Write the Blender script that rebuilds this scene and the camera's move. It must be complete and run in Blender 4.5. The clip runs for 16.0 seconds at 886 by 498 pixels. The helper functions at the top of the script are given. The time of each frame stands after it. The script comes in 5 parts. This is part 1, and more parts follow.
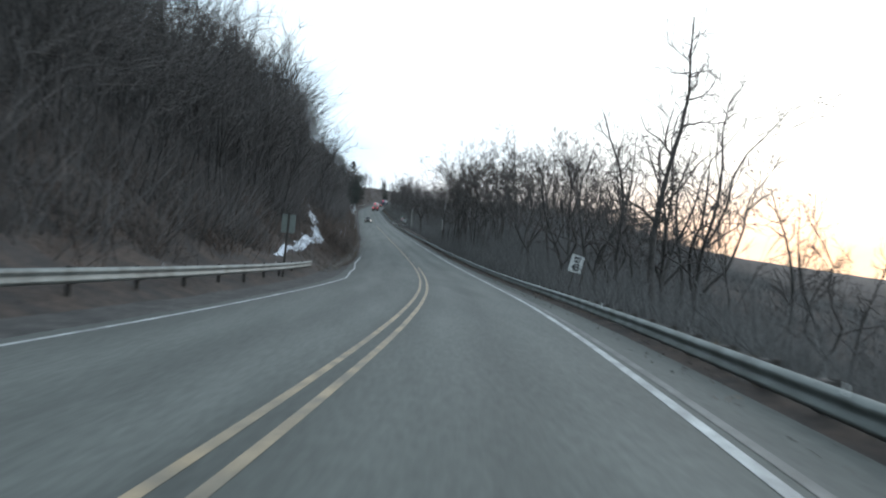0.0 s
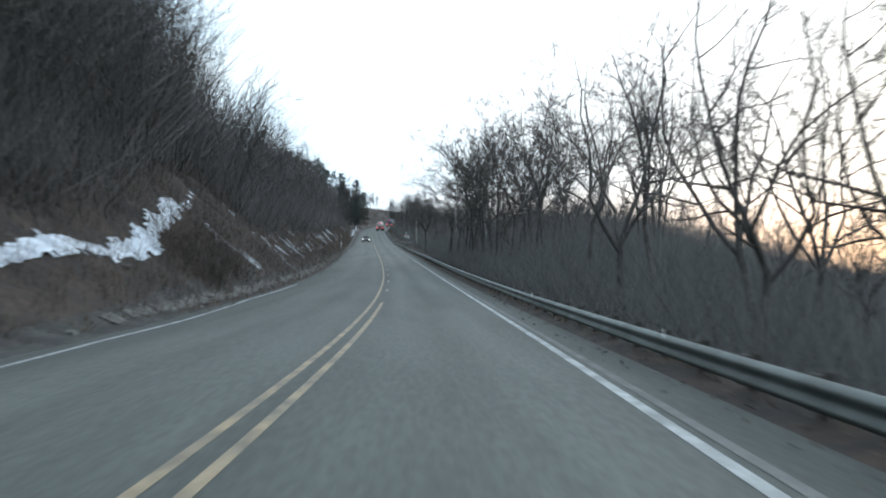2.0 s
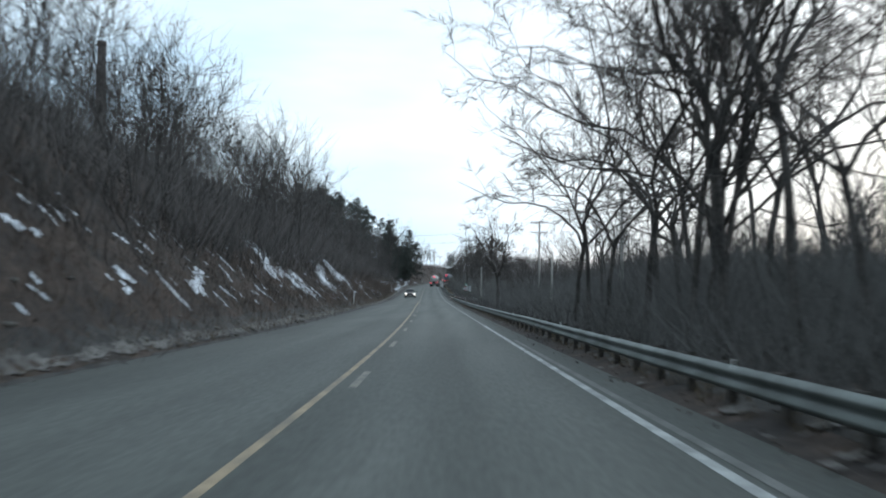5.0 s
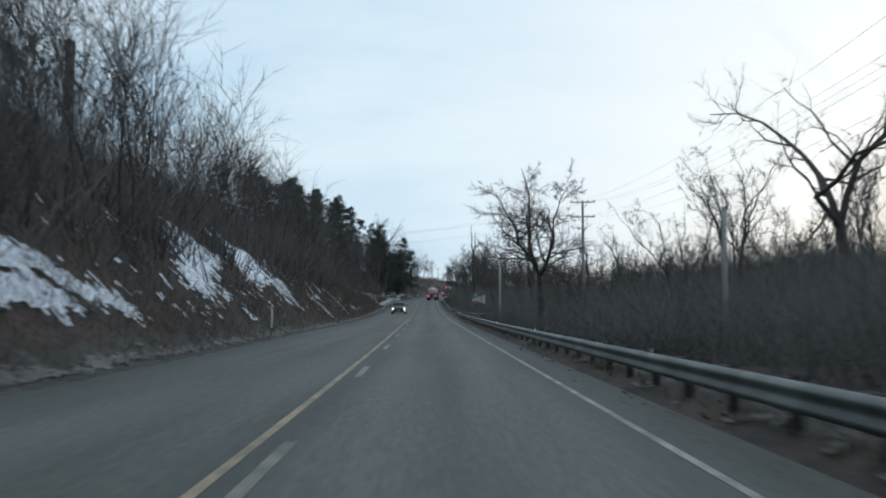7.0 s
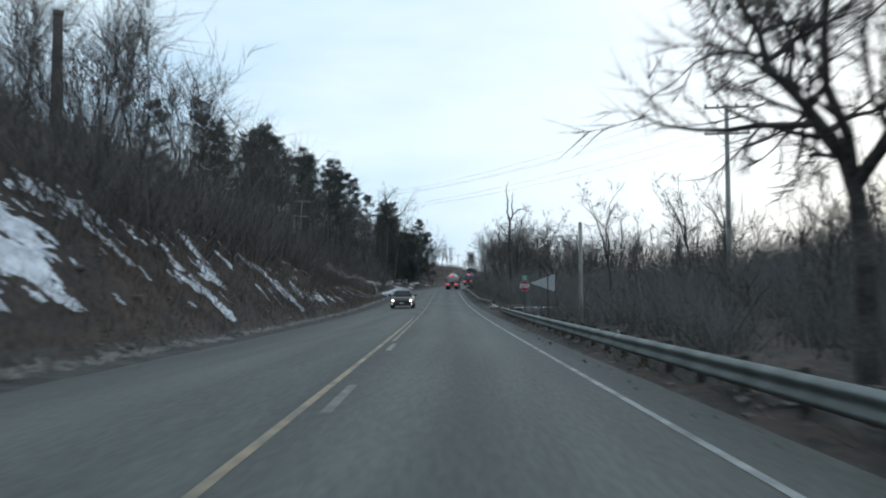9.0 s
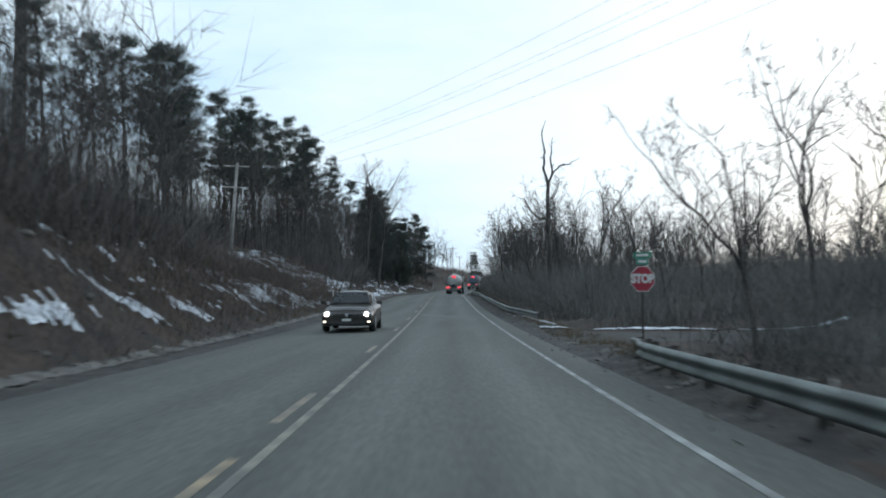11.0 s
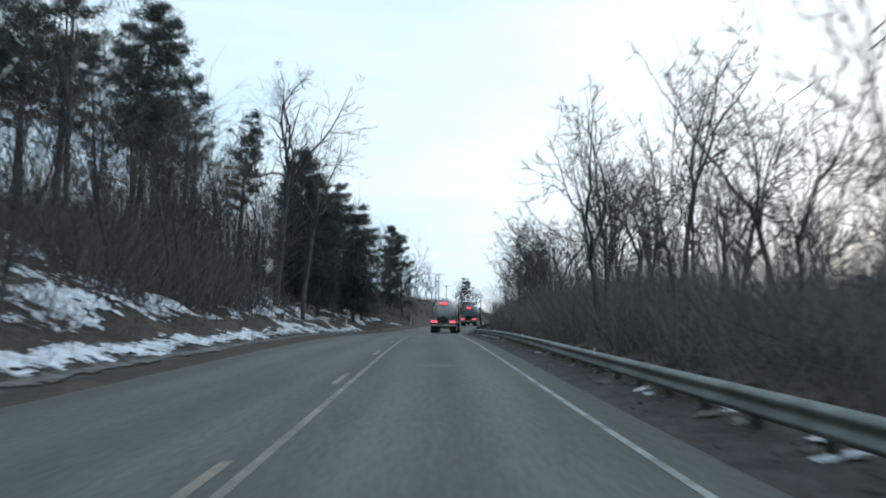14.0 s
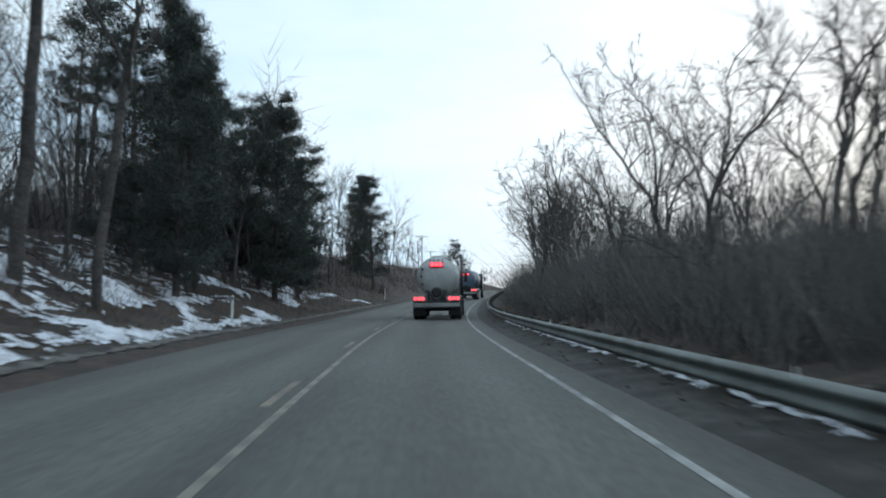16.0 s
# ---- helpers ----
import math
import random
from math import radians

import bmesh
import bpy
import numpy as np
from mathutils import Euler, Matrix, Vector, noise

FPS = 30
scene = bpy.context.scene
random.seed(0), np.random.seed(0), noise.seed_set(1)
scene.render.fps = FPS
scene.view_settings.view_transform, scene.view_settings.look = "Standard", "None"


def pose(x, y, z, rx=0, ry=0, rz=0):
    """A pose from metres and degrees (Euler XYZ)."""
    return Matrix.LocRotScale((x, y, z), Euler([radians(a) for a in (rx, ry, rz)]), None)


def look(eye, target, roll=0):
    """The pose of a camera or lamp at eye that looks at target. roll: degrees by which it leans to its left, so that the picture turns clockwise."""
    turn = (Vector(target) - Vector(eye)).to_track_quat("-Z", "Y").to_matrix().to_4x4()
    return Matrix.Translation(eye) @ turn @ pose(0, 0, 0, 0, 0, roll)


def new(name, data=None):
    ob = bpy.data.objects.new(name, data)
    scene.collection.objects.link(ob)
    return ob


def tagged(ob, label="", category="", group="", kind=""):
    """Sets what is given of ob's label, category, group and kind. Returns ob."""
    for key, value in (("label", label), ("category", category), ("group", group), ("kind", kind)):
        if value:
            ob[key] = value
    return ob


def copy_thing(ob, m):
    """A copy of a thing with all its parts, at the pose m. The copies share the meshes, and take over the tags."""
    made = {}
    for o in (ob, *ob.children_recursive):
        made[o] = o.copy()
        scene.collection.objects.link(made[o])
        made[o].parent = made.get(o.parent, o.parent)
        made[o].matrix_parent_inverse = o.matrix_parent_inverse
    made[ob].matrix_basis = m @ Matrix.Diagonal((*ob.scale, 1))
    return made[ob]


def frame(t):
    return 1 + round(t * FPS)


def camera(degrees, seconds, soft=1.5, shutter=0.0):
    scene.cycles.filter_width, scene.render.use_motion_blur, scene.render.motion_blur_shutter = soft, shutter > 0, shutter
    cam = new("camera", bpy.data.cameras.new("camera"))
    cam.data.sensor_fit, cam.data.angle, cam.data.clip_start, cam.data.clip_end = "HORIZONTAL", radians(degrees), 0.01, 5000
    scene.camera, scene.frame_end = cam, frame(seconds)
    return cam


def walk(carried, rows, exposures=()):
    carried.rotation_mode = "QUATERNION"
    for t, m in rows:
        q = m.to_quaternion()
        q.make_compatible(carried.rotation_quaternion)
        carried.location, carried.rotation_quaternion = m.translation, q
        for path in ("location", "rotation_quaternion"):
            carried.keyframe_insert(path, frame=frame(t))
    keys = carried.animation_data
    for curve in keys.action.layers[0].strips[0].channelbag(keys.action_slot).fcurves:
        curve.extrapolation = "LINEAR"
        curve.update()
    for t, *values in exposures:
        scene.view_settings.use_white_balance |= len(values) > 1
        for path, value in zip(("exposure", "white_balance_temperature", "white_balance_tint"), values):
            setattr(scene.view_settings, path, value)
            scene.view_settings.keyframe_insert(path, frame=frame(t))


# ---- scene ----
cam = camera(51.6, 16.0, soft=1.9, shutter=0.4)
PATH = [
    (0, (-0.14, 0.00, 1.30), (0.580, 9.963, 0.832), 3.75),
    (0.5, (1.04, 9.90, 0.70), (1.739, 19.874, 0.489), 3.16),
    (1, (2.00, 19.96, 0.10), (2.503, 29.942, -0.235), 3.72),
    (1.5, (3.04, 30.39, -0.49), (3.590, 40.371, -0.760), 1.28),
    (2, (3.68, 40.71, -1.05), (4.212, 50.693, -1.284), 0.70),
    (2.5, (4.21, 51.12, -1.57), (4.611, 61.112, -1.556), 1.27),
    (3, (4.69, 61.50, -2.02), (4.845, 71.498, -1.908), 0.73),
    (3.5, (4.83, 71.96, -2.40), (4.970, 81.958, -2.229), 0.06),
    (4, (4.93, 82.50, -2.72), (4.993, 92.496, -2.443), 0.56),
    (4.2, (4.89, 86.75, -2.83), (4.773, 96.746, -2.571), 0.53),
    (6.3, (4.15, 131.39, -3.52), (3.988, 141.357, -2.720), 0.84),
    (6.5, (4.06, 135.63, -3.55), (3.879, 145.609, -2.934), 0.88),
    (7, (3.82, 146.20, -3.62), (3.703, 156.181, -3.014), -0.01),
    (7.5, (3.54, 156.78, -3.67), (3.302, 166.765, -3.184), -0.75),
    (8, (3.18, 167.20, -3.70), (2.938, 177.183, -3.170), -0.35),
    (8.5, (2.83, 177.60, -3.71), (2.556, 187.582, -3.167), -0.36),
    (9, (2.58, 187.83, -3.73), (2.259, 197.812, -3.226), -0.22),
    (9.2, (2.50, 191.91, -3.73), (2.174, 201.892, -3.223), -0.24),
    (11.3, (1.20, 234.68, -3.68), (0.886, 244.659, -3.109), -0.40),
    (11.5, (1.09, 238.82, -3.66), (0.832, 248.802, -3.123), -0.72),
    (12, (0.74, 249.24, -3.59), (0.478, 259.219, -2.995), -0.25),
    (12.5, (0.40, 259.68, -3.48), (0.036, 269.651, -2.814), 0.14),
    (13, (0.08, 270.15, -3.34), (-0.183, 280.124, -2.674), -0.45),
    (13.5, (-0.27, 280.75, -3.15), (-0.425, 290.717, -2.348), 0.58),
    (14, (-0.58, 291.40, -2.93), (-0.729, 301.353, -1.971), 0.59),
    (14.5, (-0.86, 301.90, -2.67), (-1.008, 311.862, -1.816), 0.03),
    (15, (-1.21, 312.35, -2.39), (-1.406, 322.325, -1.705), 1.28),
    (15.5, (-1.48, 322.61, -2.11), (-1.437, 332.591, -1.491), 0.22),
    (16, (-1.67, 332.70, -1.87), (-1.619, 342.680, -1.241), -0.95),
]
EXPOSURES = [(0.0, .4), (1.5, .55), (3.0, .66), (4.2, .6), (6.3, -.3), (7.0, -.2), (8.0, -.07), (9.2, .0), (11.5, .12), (12.5, .2), (14.5, .1), (16.0, .08)]
walk(cam, [(t, look(eye, target, roll)) for t, eye, target, roll in PATH], EXPOSURES)

# ---- sky and light: flat overcast at dusk, brightest and warm towards the low sun ----
SUN_AZ, SUN_EL = radians(33), radians(9)
world = bpy.data.worlds.new("dusk_sky")
world.use_nodes = True
scene.world = world
wn, wl = world.node_tree.nodes, world.node_tree.links
back = wn["Background"]
sky = wn.new("ShaderNodeTexSky")
sky.sky_type, sky.sun_disc = "NISHITA", False
sky.sun_elevation, sky.sun_rotation = SUN_EL, SUN_AZ
coord = wn.new("ShaderNodeTexCoord")
clouds = wn.new("ShaderNodeTexNoise")
clouds.inputs["Scale"].default_value, clouds.inputs["Detail"].default_value = 2.2, 5.0
stretch = wn.new("ShaderNodeMapping")
stretch.inputs["Scale"].default_value = (1.0, 1.0, 4.0)
wl.new(coord.outputs["Generated"], stretch.inputs["Vector"])
wl.new(stretch.outputs[0], clouds.inputs["Vector"])
cramp = wn.new("ShaderNodeValToRGB")
cramp.color_ramp.elements[0].position, cramp.color_ramp.elements[0].color = 0.32, (0.52, 0.75, 0.97, 1)
cramp.color_ramp.elements[1].position, cramp.color_ramp.elements[1].color = 0.62, (0.79, 0.95, 1.06, 1)
wl.new(clouds.outputs["Fac"], cramp.inputs["Fac"])
# glow of the veiled sun
toward = wn.new("ShaderNodeVectorMath")
toward.operation = "DOT_PRODUCT"
toward.inputs[1].default_value = (math.sin(SUN_AZ) * math.cos(SUN_EL), math.cos(SUN_AZ) * math.cos(SUN_EL), math.sin(SUN_EL))
wl.new(coord.outputs["Generated"], toward.inputs[0])
gramp = wn.new("ShaderNodeMapRange")
gramp.inputs["From Min"].default_value, gramp.inputs["From Max"].default_value = 0.80, 1.0
gramp.inputs["To Min"].default_value, gramp.inputs["To Max"].default_value = 0.0, 1.0
wl.new(toward.outputs["Value"], gramp.inputs["Value"])
white = wn.new("ShaderNodeMix")
white.data_type = "RGBA"
wl.new(gramp.outputs[0], white.inputs["Factor"])
wl.new(cramp.outputs["Color"], white.inputs["A"])
white.inputs["B"].default_value = (1.0, 1.07, 1.12, 1)
# warm band low over the horizon under the glow
split = wn.new("ShaderNodeSeparateXYZ")
wl.new(coord.outputs["Generated"], split.inputs[0])
low = wn.new("ShaderNodeMapRange")
low.inputs["From Min"].default_value, low.inputs["From Max"].default_value = -0.02, 0.05
low.inputs["To Min"].default_value, low.inputs["To Max"].default_value = 1.0, 0.0
wl.new(split.outputs["Z"], low.inputs["Value"])
warm = wn.new("ShaderNodeMath")
warm.operation = "MULTIPLY"
wl.new(low.outputs[0], warm.inputs[0])
wl.new(gramp.outputs[0], warm.inputs[1])
peach = wn.new("ShaderNodeMix")
peach.data_type = "RGBA"
wl.new(warm.outputs[0], peach.inputs["Factor"])
wl.new(white.outputs["Result"], peach.inputs["A"])
peach.inputs["B"].default_value = (1.1, 0.76, 0.56, 1)
add = wn.new("ShaderNodeMix")
add.data_type, add.blend_type = "RGBA", "ADD"
add.inputs["Factor"].default_value = 0.01
wl.new(peach.outputs["Result"], add.inputs["A"])
wl.new(sky.outputs[0], add.inputs["B"])
wl.new(add.outputs["Result"], back.inputs["Color"])
back.inputs["Strength"].default_value = 1.0

sun = new("sun", bpy.data.lights.new("sun", "SUN"))
sun.data.energy, sun.data.angle, sun.data.color = 0.5, radians(24), (0.98, 0.98, 1.0)
sun.matrix_world = look((0, 0, 50), (-math.sin(SUN_AZ) * 50, -math.cos(SUN_AZ) * 50, 50 - 50 * math.tan(SUN_EL)))

# ---- the road's line: heading and slope along y ----
HEADING = [(-60, .1359), (0, .1359), (20, .0931), (40, .0557), (60, .0273), (80, .0064), (110, -.0141), (140, -.0253), (180, -.0313),
           (230, -.032), (280, -.0298), (322, -.025), (350, -.025), (375, .01), (400, .05), (430, .085), (480, .115), (900, .135)]
SLOPE = [(-60, -.065), (0, -.062), (40, -.054), (80, -.028), (120, -.010), (165, -.002), (210, 0), (235, .004), (262, .013), (290, .022),
         (305, .028), (320, .028), (335, .020), (350, .012), (370, .010), (390, .020), (420, .030), (480, .030), (520, .022), (600, .01), (900, 0)]
RY = np.arange(-400, 1201, 1.0)


def table(rows):
    a = np.array(rows, float)
    return np.interp(RY, a[:, 0], a[:, 1])


def summed(v, start):
    s = np.concatenate([[0], np.cumsum((v[1:] + v[:-1]) / 2)])
    return s - np.interp(0, RY, s) + start


RX = summed(table(HEADING), -1.77)
RZ = summed(np.convolve(np.pad(table(SLOPE), 10, "edge"), np.ones(21) / 21, "valid"), 0.0)


def road_x(y):
    return np.interp(y, RY, RX)


def road_z(y):
    return np.interp(y, RY, RZ)


def road_turn(y):
    """The road's heading at y, as degrees about z."""
    return -math.degrees(math.atan(float(np.interp(y, RY, table(HEADING)))))


def smooth(v, a, b):
    t = np.clip((v - a) / (b - a), 0, 1)
    return t * t * (3 - 2 * t)


def wave(u, y, size, seed):
    """Cheap smooth noise between -1 and 1 from a few sines."""
    r = np.random.RandomState(seed)
    s = 0
    for k in range(6):
        a, f, p = r.uniform(0, 6.283), r.uniform(.6, 1.9) / size, r.uniform(0, 6.283)
        s = s + np.sin((u * math.cos(a) + y * math.sin(a)) * f * 6.283 + p)
    return s / 3.2


LEFT_A = ([4.6, 5.4, 6.1, 6.8, 8, 9.5, 13, 20, 35, 60, 120, 300, 2500], [-.08, -.08, .0, .3, .65, 1.3, 4, 10, 19, 30, 45, 70, 60])
LEFT_B = ([5.2, 5.6, 6.15, 7, 9, 12, 18, 26, 40, 70, 120, 300, 2500], [-.09, .03, .45, 1.3, 3.3, 6.0, 9.5, 13, 18, 27, 38, 60, 60])
LEFT_C = ([4.3, 5.5, 7, 9, 13, 17, 20, 30, 50, 90, 300, 2500], [-.06, .1, .6, 1.4, 2.9, 4.3, 5.2, 6.6, 8.6, 11, 20, 30])
RIGHT_A = ([4.7, 5.0, 5.4, 5.9, 6.8, 9, 14, 25, 60, 200, 800, 2500], [-.07, -.03, .04, -.05, -.7, -1.5, -3.0, -6.5, -15, -36, -90, -230])
RIGHT_D = ([4.7, 5.0, 5.4, 6, 7, 9, 12, 20, 40, 60, 100, 300, 800, 2500], [-.07, -.03, .10, .08, -.05, .2, .9, 1.4, -.5, -5, -11, -38, -90, -230])
RIGHT_B = ([4.7, 5.0, 5.4, 6, 7, 12, 20, 35, 50, 80, 120, 300, 800, 2500], [-.07, -.03, .08, .05, -.3, -.5, 1.2, 4.0, 3.8, -6, -13, -40, -90, -230])
RIGHT_C = ([4.3, 4.9, 5.3, 6, 7, 9, 12, 18, 40, 70, 110, 300, 800, 2500], [-.06, -.03, .06, .05, 0, .5, 1.1, 1.4, 1.7, .5, -6, -38, -90, -230])


def over_road(u, y):
    """Height of the ground over the road's surface, u metres to the right of the centre line."""
    u, y = np.broadcast_arrays(np.asarray(u, float), np.asarray(y, float))
    ab, bc = smooth(y, 45, 78), smooth(y, 248, 286)
    left = np.interp(-u, *LEFT_A) * (1 - ab) + np.interp(-u, *LEFT_B) * ab * (1 - bc) + np.interp(-u, *LEFT_C) * bc
    ra, rb, rc = smooth(y, 50, 105), smooth(y, 140, 190), smooth(y, 250, 290)
    right = (np.interp(u, *RIGHT_A) * (1 - ra) + np.interp(u, *RIGHT_D) * ra) * (1 - rb) + np.interp(u, *RIGHT_B) * rb * (1 - rc) + np.interp(u, *RIGHT_C) * rc
    side = smooth(y, 250.5, 254.5) * (1 - smooth(y, 261.5, 265.5)) * smooth(u, 4.3, 5) * (1 - smooth(u, 12, 20))
    right = right * (1 - side) - .09 * side
    h = np.where(u < 0, left, right)
    rough = smooth(np.abs(u), 5.0, 8.5) * (1 - side)
    far = smooth(np.abs(u), 20, 90)
    return h + rough * (.16 * wave(u, y, 4.0, 3) + .28 * wave(u, y, 13, 4)) + far * 1.6 * wave(u, y, 70, 5)


def ground(u, y):
    return road_z(y) + over_road(u, y)


def spot(u, y):
    return float(road_x(y) + u), float(y), float(ground(u, y))


def at(u, y, turn=0.0, lift=0.0, s=1.0):
    """A pose on the ground beside the road."""
    x, yy, z = spot(u, y)
    return pose(x, yy, z + lift, 0, 0, turn) @ Matrix.Scale(s, 4)


# ---- materials ----
def shader(name, base, rough=0.9, metal=0.0, vary=0.25, size=1.5, fine=30.0, bump=0.3, island=0.0, other=None, band=None, streak=0.0):
    """A worn surface: base colour broken up at two scales, with fine relief. other: a second colour in blotches."""
    m = bpy.data.materials.new(name)
    m.use_nodes = True
    n, k = m.node_tree.nodes, m.node_tree.links
    b = n["Principled BSDF"]
    b.inputs["Roughness"].default_value, b.inputs["Metallic"].default_value = rough, metal
    geo = n.new("ShaderNodeNewGeometry")
    big, small = n.new("ShaderNodeTexNoise"), n.new("ShaderNodeTexNoise")
    for tex, s, d in ((big, 1 / size, 4.0), (small, fine, 3.0)):
        tex.inputs["Scale"].default_value, tex.inputs["Detail"].default_value = s, d
        along = n.new("ShaderNodeMapping")
        along.inputs["Scale"].default_value = (1.0, 1.0 - streak if tex is big else 1.0 - streak * .8, 1.0)
        k.new(geo.outputs["Position"], along.inputs["Vector"])
        k.new(along.outputs[0], tex.inputs["Vector"])
    mix = n.new("ShaderNodeMix")
    mix.data_type = "RGBA"
    ramp = n.new("ShaderNodeMapRange")
    ramp.inputs["From Min"].default_value, ramp.inputs["From Max"].default_value = 0.38, 0.62
    k.new(big.outputs["Fac"], ramp.inputs["Value"])
    k.new(ramp.outputs[0], mix.inputs["Factor"])
    second = other or tuple(c * (1 - vary) for c in base)
    mix.inputs["A"].default_value, mix.inputs["B"].default_value = (*base, 1), (*second, 1)
    grain = n.new("ShaderNodeMapRange")
    grain.inputs["From Min"].default_value, grain.inputs["From Max"].default_value = 0.3, 0.7
    grain.inputs["To Min"].default_value, grain.inputs["To Max"].default_value = 1 - vary, 1 + vary
    k.new(small.outputs["Fac"], grain.inputs["Value"])
    last = grain.outputs[0]
    if island:
        spread = n.new("ShaderNodeMapRange")
        spread.inputs["To Min"].default_value, spread.inputs["To Max"].default_value = 1 - island, 1 + island
        k.new(geo.outputs["Random Per Island"], spread.inputs["Value"])
        times = n.new("ShaderNodeMath")
        times.operation = "MULTIPLY"
        k.new(last, times.inputs[0])
        k.new(spread.outputs[0], times.inputs[1])
        last = times.outputs[0]
    if band:
        att = n.new("ShaderNodeAttribute")
        att.attribute_name = band
        times = n.new("ShaderNodeMath")
        times.operation = "MULTIPLY"
        k.new(last, times.inputs[0])
        k.new(att.outputs["Fac"], times.inputs[1])
        last = times.outputs[0]
    tint = n.new("ShaderNodeVectorMath")
    tint.operation = "SCALE"
    k.new(mix.outputs["Result"], tint.inputs[0])
    k.new(last, tint.inputs["Scale"])
    k.new(tint.outputs[0], b.inputs["Base Color"])
    if bump:
        bp = n.new("ShaderNodeBump")
        bp.inputs["Strength"].default_value, bp.inputs["Distance"].default_value = bump, 0.02
        k.new(small.outputs["Fac"], bp.inputs["Height"])
        k.new(bp.outputs[0], b.inputs["Normal"])
    return m


def lamp_glow(name, col, power):
    m = bpy.data.materials.new(name)
    m.use_nodes = True
    b = m.node_tree.nodes["Principled BSDF"]
    b.inputs["Base Color"].default_value = (*col, 1)
    b.inputs["Emission Color"].default_value = (*col, 1)
    b.inputs["Emission Strength"].default_value = power
    b.inputs["Roughness"].default_value = 0.3
    return m


ASPHALT = shader("asphalt", (.096, .101, .091), .85, vary=.2, size=.9, fine=14, bump=.3, band="wear", streak=.95, other=(.073, .078, .070))
SHOULDER = shader("shoulder_gravel", (.055, .052, .048), .95, vary=.45, size=.7, fine=7, bump=.7, other=(.025, .023, .022))
SOIL = shader("leaf_litter", (.058, .040, .031), 1.0, vary=.45, size=1.4, fine=5, bump=.9, other=(.028, .023, .021))
WHITE_PAINT = shader("worn_white_paint", (.42, .43, .42), .7, vary=.3, size=.7, fine=7, bump=.1, other=(.24, .245, .24))
FADED_PAINT = shader("faded_white_paint", (.31, .32, .31), .7, vary=.3, size=.7, fine=7, bump=.1, other=(.15, .155, .15))
GHOST_PAINT = shader("vanished_white_paint", (.15, .15, .142), .75, vary=.25, size=.8, fine=7, bump=.1, other=(.095, .096, .09))
YELLOW_PAINT = shader("worn_yellow_paint", (.34, .255, .16), .7, vary=.3, size=.6, fine=8, bump=.1, other=(.18, .15, .11))
WORN_YELLOW = shader("worn_pale_yellow_paint", (.25, .20, .145), .7, vary=.3, size=.5, fine=8, bump=.1, other=(.13, .118, .098))
PALE_PAINT = shader("faded_yellow_paint", (.23, .21, .165), .7, vary=.3, size=.6, fine=7, bump=.1, other=(.12, .118, .105))
TAR = shader("tar", (.046, .048, .047), .6, vary=.2, size=.5, fine=20, bump=.1)
SNOW = shader("old_snow", (.74, .77, .82), .7, vary=.10, size=.5, fine=8, bump=.5, other=(.47, .50, .55))
DIRTY_SNOW = shader("dirty_snow", (.145, .135, .125), .85, vary=.25, size=.6, fine=7, bump=.4, other=(.085, .078, .072))
BARK = shader("grey_bark", (0.078, 0.070, 0.064), .95, vary=.35, size=.4, fine=12, bump=.6, island=.25)
TWIG = shader("bare_twigs", (0.088, 0.076, 0.070), .95, vary=.2, size=2, fine=6, bump=0, island=.4)
WOODS = shader("woods_bark", (0.082, 0.073, 0.068), .95, vary=.2, size=5, fine=3, bump=0, island=.45)
SHRUB = shader("shrub_stems", (0.104, 0.074, 0.058), .95, vary=.2, size=3, fine=3, bump=0, island=.5, other=(.056, .047, .042))
THICKET = shader("thicket_stems", (0.102, 0.098, 0.093), .95, vary=.2, size=3, fine=3, bump=0, island=.4, other=(.078, .075, .071))
# thicket colour lightened to offset the shade on backlit brush past the side road
PALE_THICKET = shader("pale_thicket_stems", (0.120, 0.115, 0.106), .95, vary=.2, size=3, fine=3, bump=0, island=.45, other=(.088, .084, .078))
LITTER = shader("dead_leaves", (.11, .088, .07), .95, vary=.3, size=1, fine=8, bump=0, island=.7, other=(.05, .042, .036))
GRASS = shader("dry_grass", (0.112, 0.086, 0.056), .95, vary=.25, size=2, fine=5, bump=0, island=.45)
NEEDLE = shader("pine_needles", (.055, .066, .057), .9, vary=.3, size=1.5, fine=5, bump=0, island=.4)
ROCK = shader("grey_rock", (.15, .14, .125), .9, vary=.3, size=.6, fine=10, bump=.5, island=.35)
GALV = shader("galvanised_steel", (.19, .21, .20), .6, .4, vary=.22, size=.9, fine=25, bump=.08, other=(.115, .125, .118))
POST = shader("weathered_steel", (.075, .066, .058), .8, .1, vary=.3, size=.4, fine=20, bump=.1)
POLE = shader("weathered_pole_wood", (.38, .365, .345), .9, vary=.25, size=.7, fine=15, bump=.4, other=(.27, .26, .24))
SIGN_WHITE = shader("sign_white", (.62, .62, .60), .45, vary=.06, size=.4, fine=20, bump=0)
SIGN_RED = shader("sign_red", (.34, .03, .05), .45, vary=.08, size=.4, fine=20, bump=0)
SIGN_GREEN = shader("sign_green", (.05, .24, .17), .45, vary=.08, size=.4, fine=20, bump=0)
DULL_BACK = shader("dull_sign_back", (.20, .225, .205), .7, .1, vary=.15, size=.4, fine=15, bump=0)
SIGN_BACK = shader("sign_aluminium", (.42, .43, .43), .6, .1, vary=.1, size=.4, fine=20, bump=0)
INK = shader("sign_black", (.02, .02, .02), .5, vary=.1, size=1, fine=20, bump=0)
BRICK = shader("sooty_brick", (.095, .08, .074), .95, vary=.25, size=6, fine=1.2, bump=.2, other=(.07, .055, .05))
RUBBER = shader("tyre_rubber", (.022, .022, .023), .85, vary=.2, size=.4, fine=20, bump=.2)
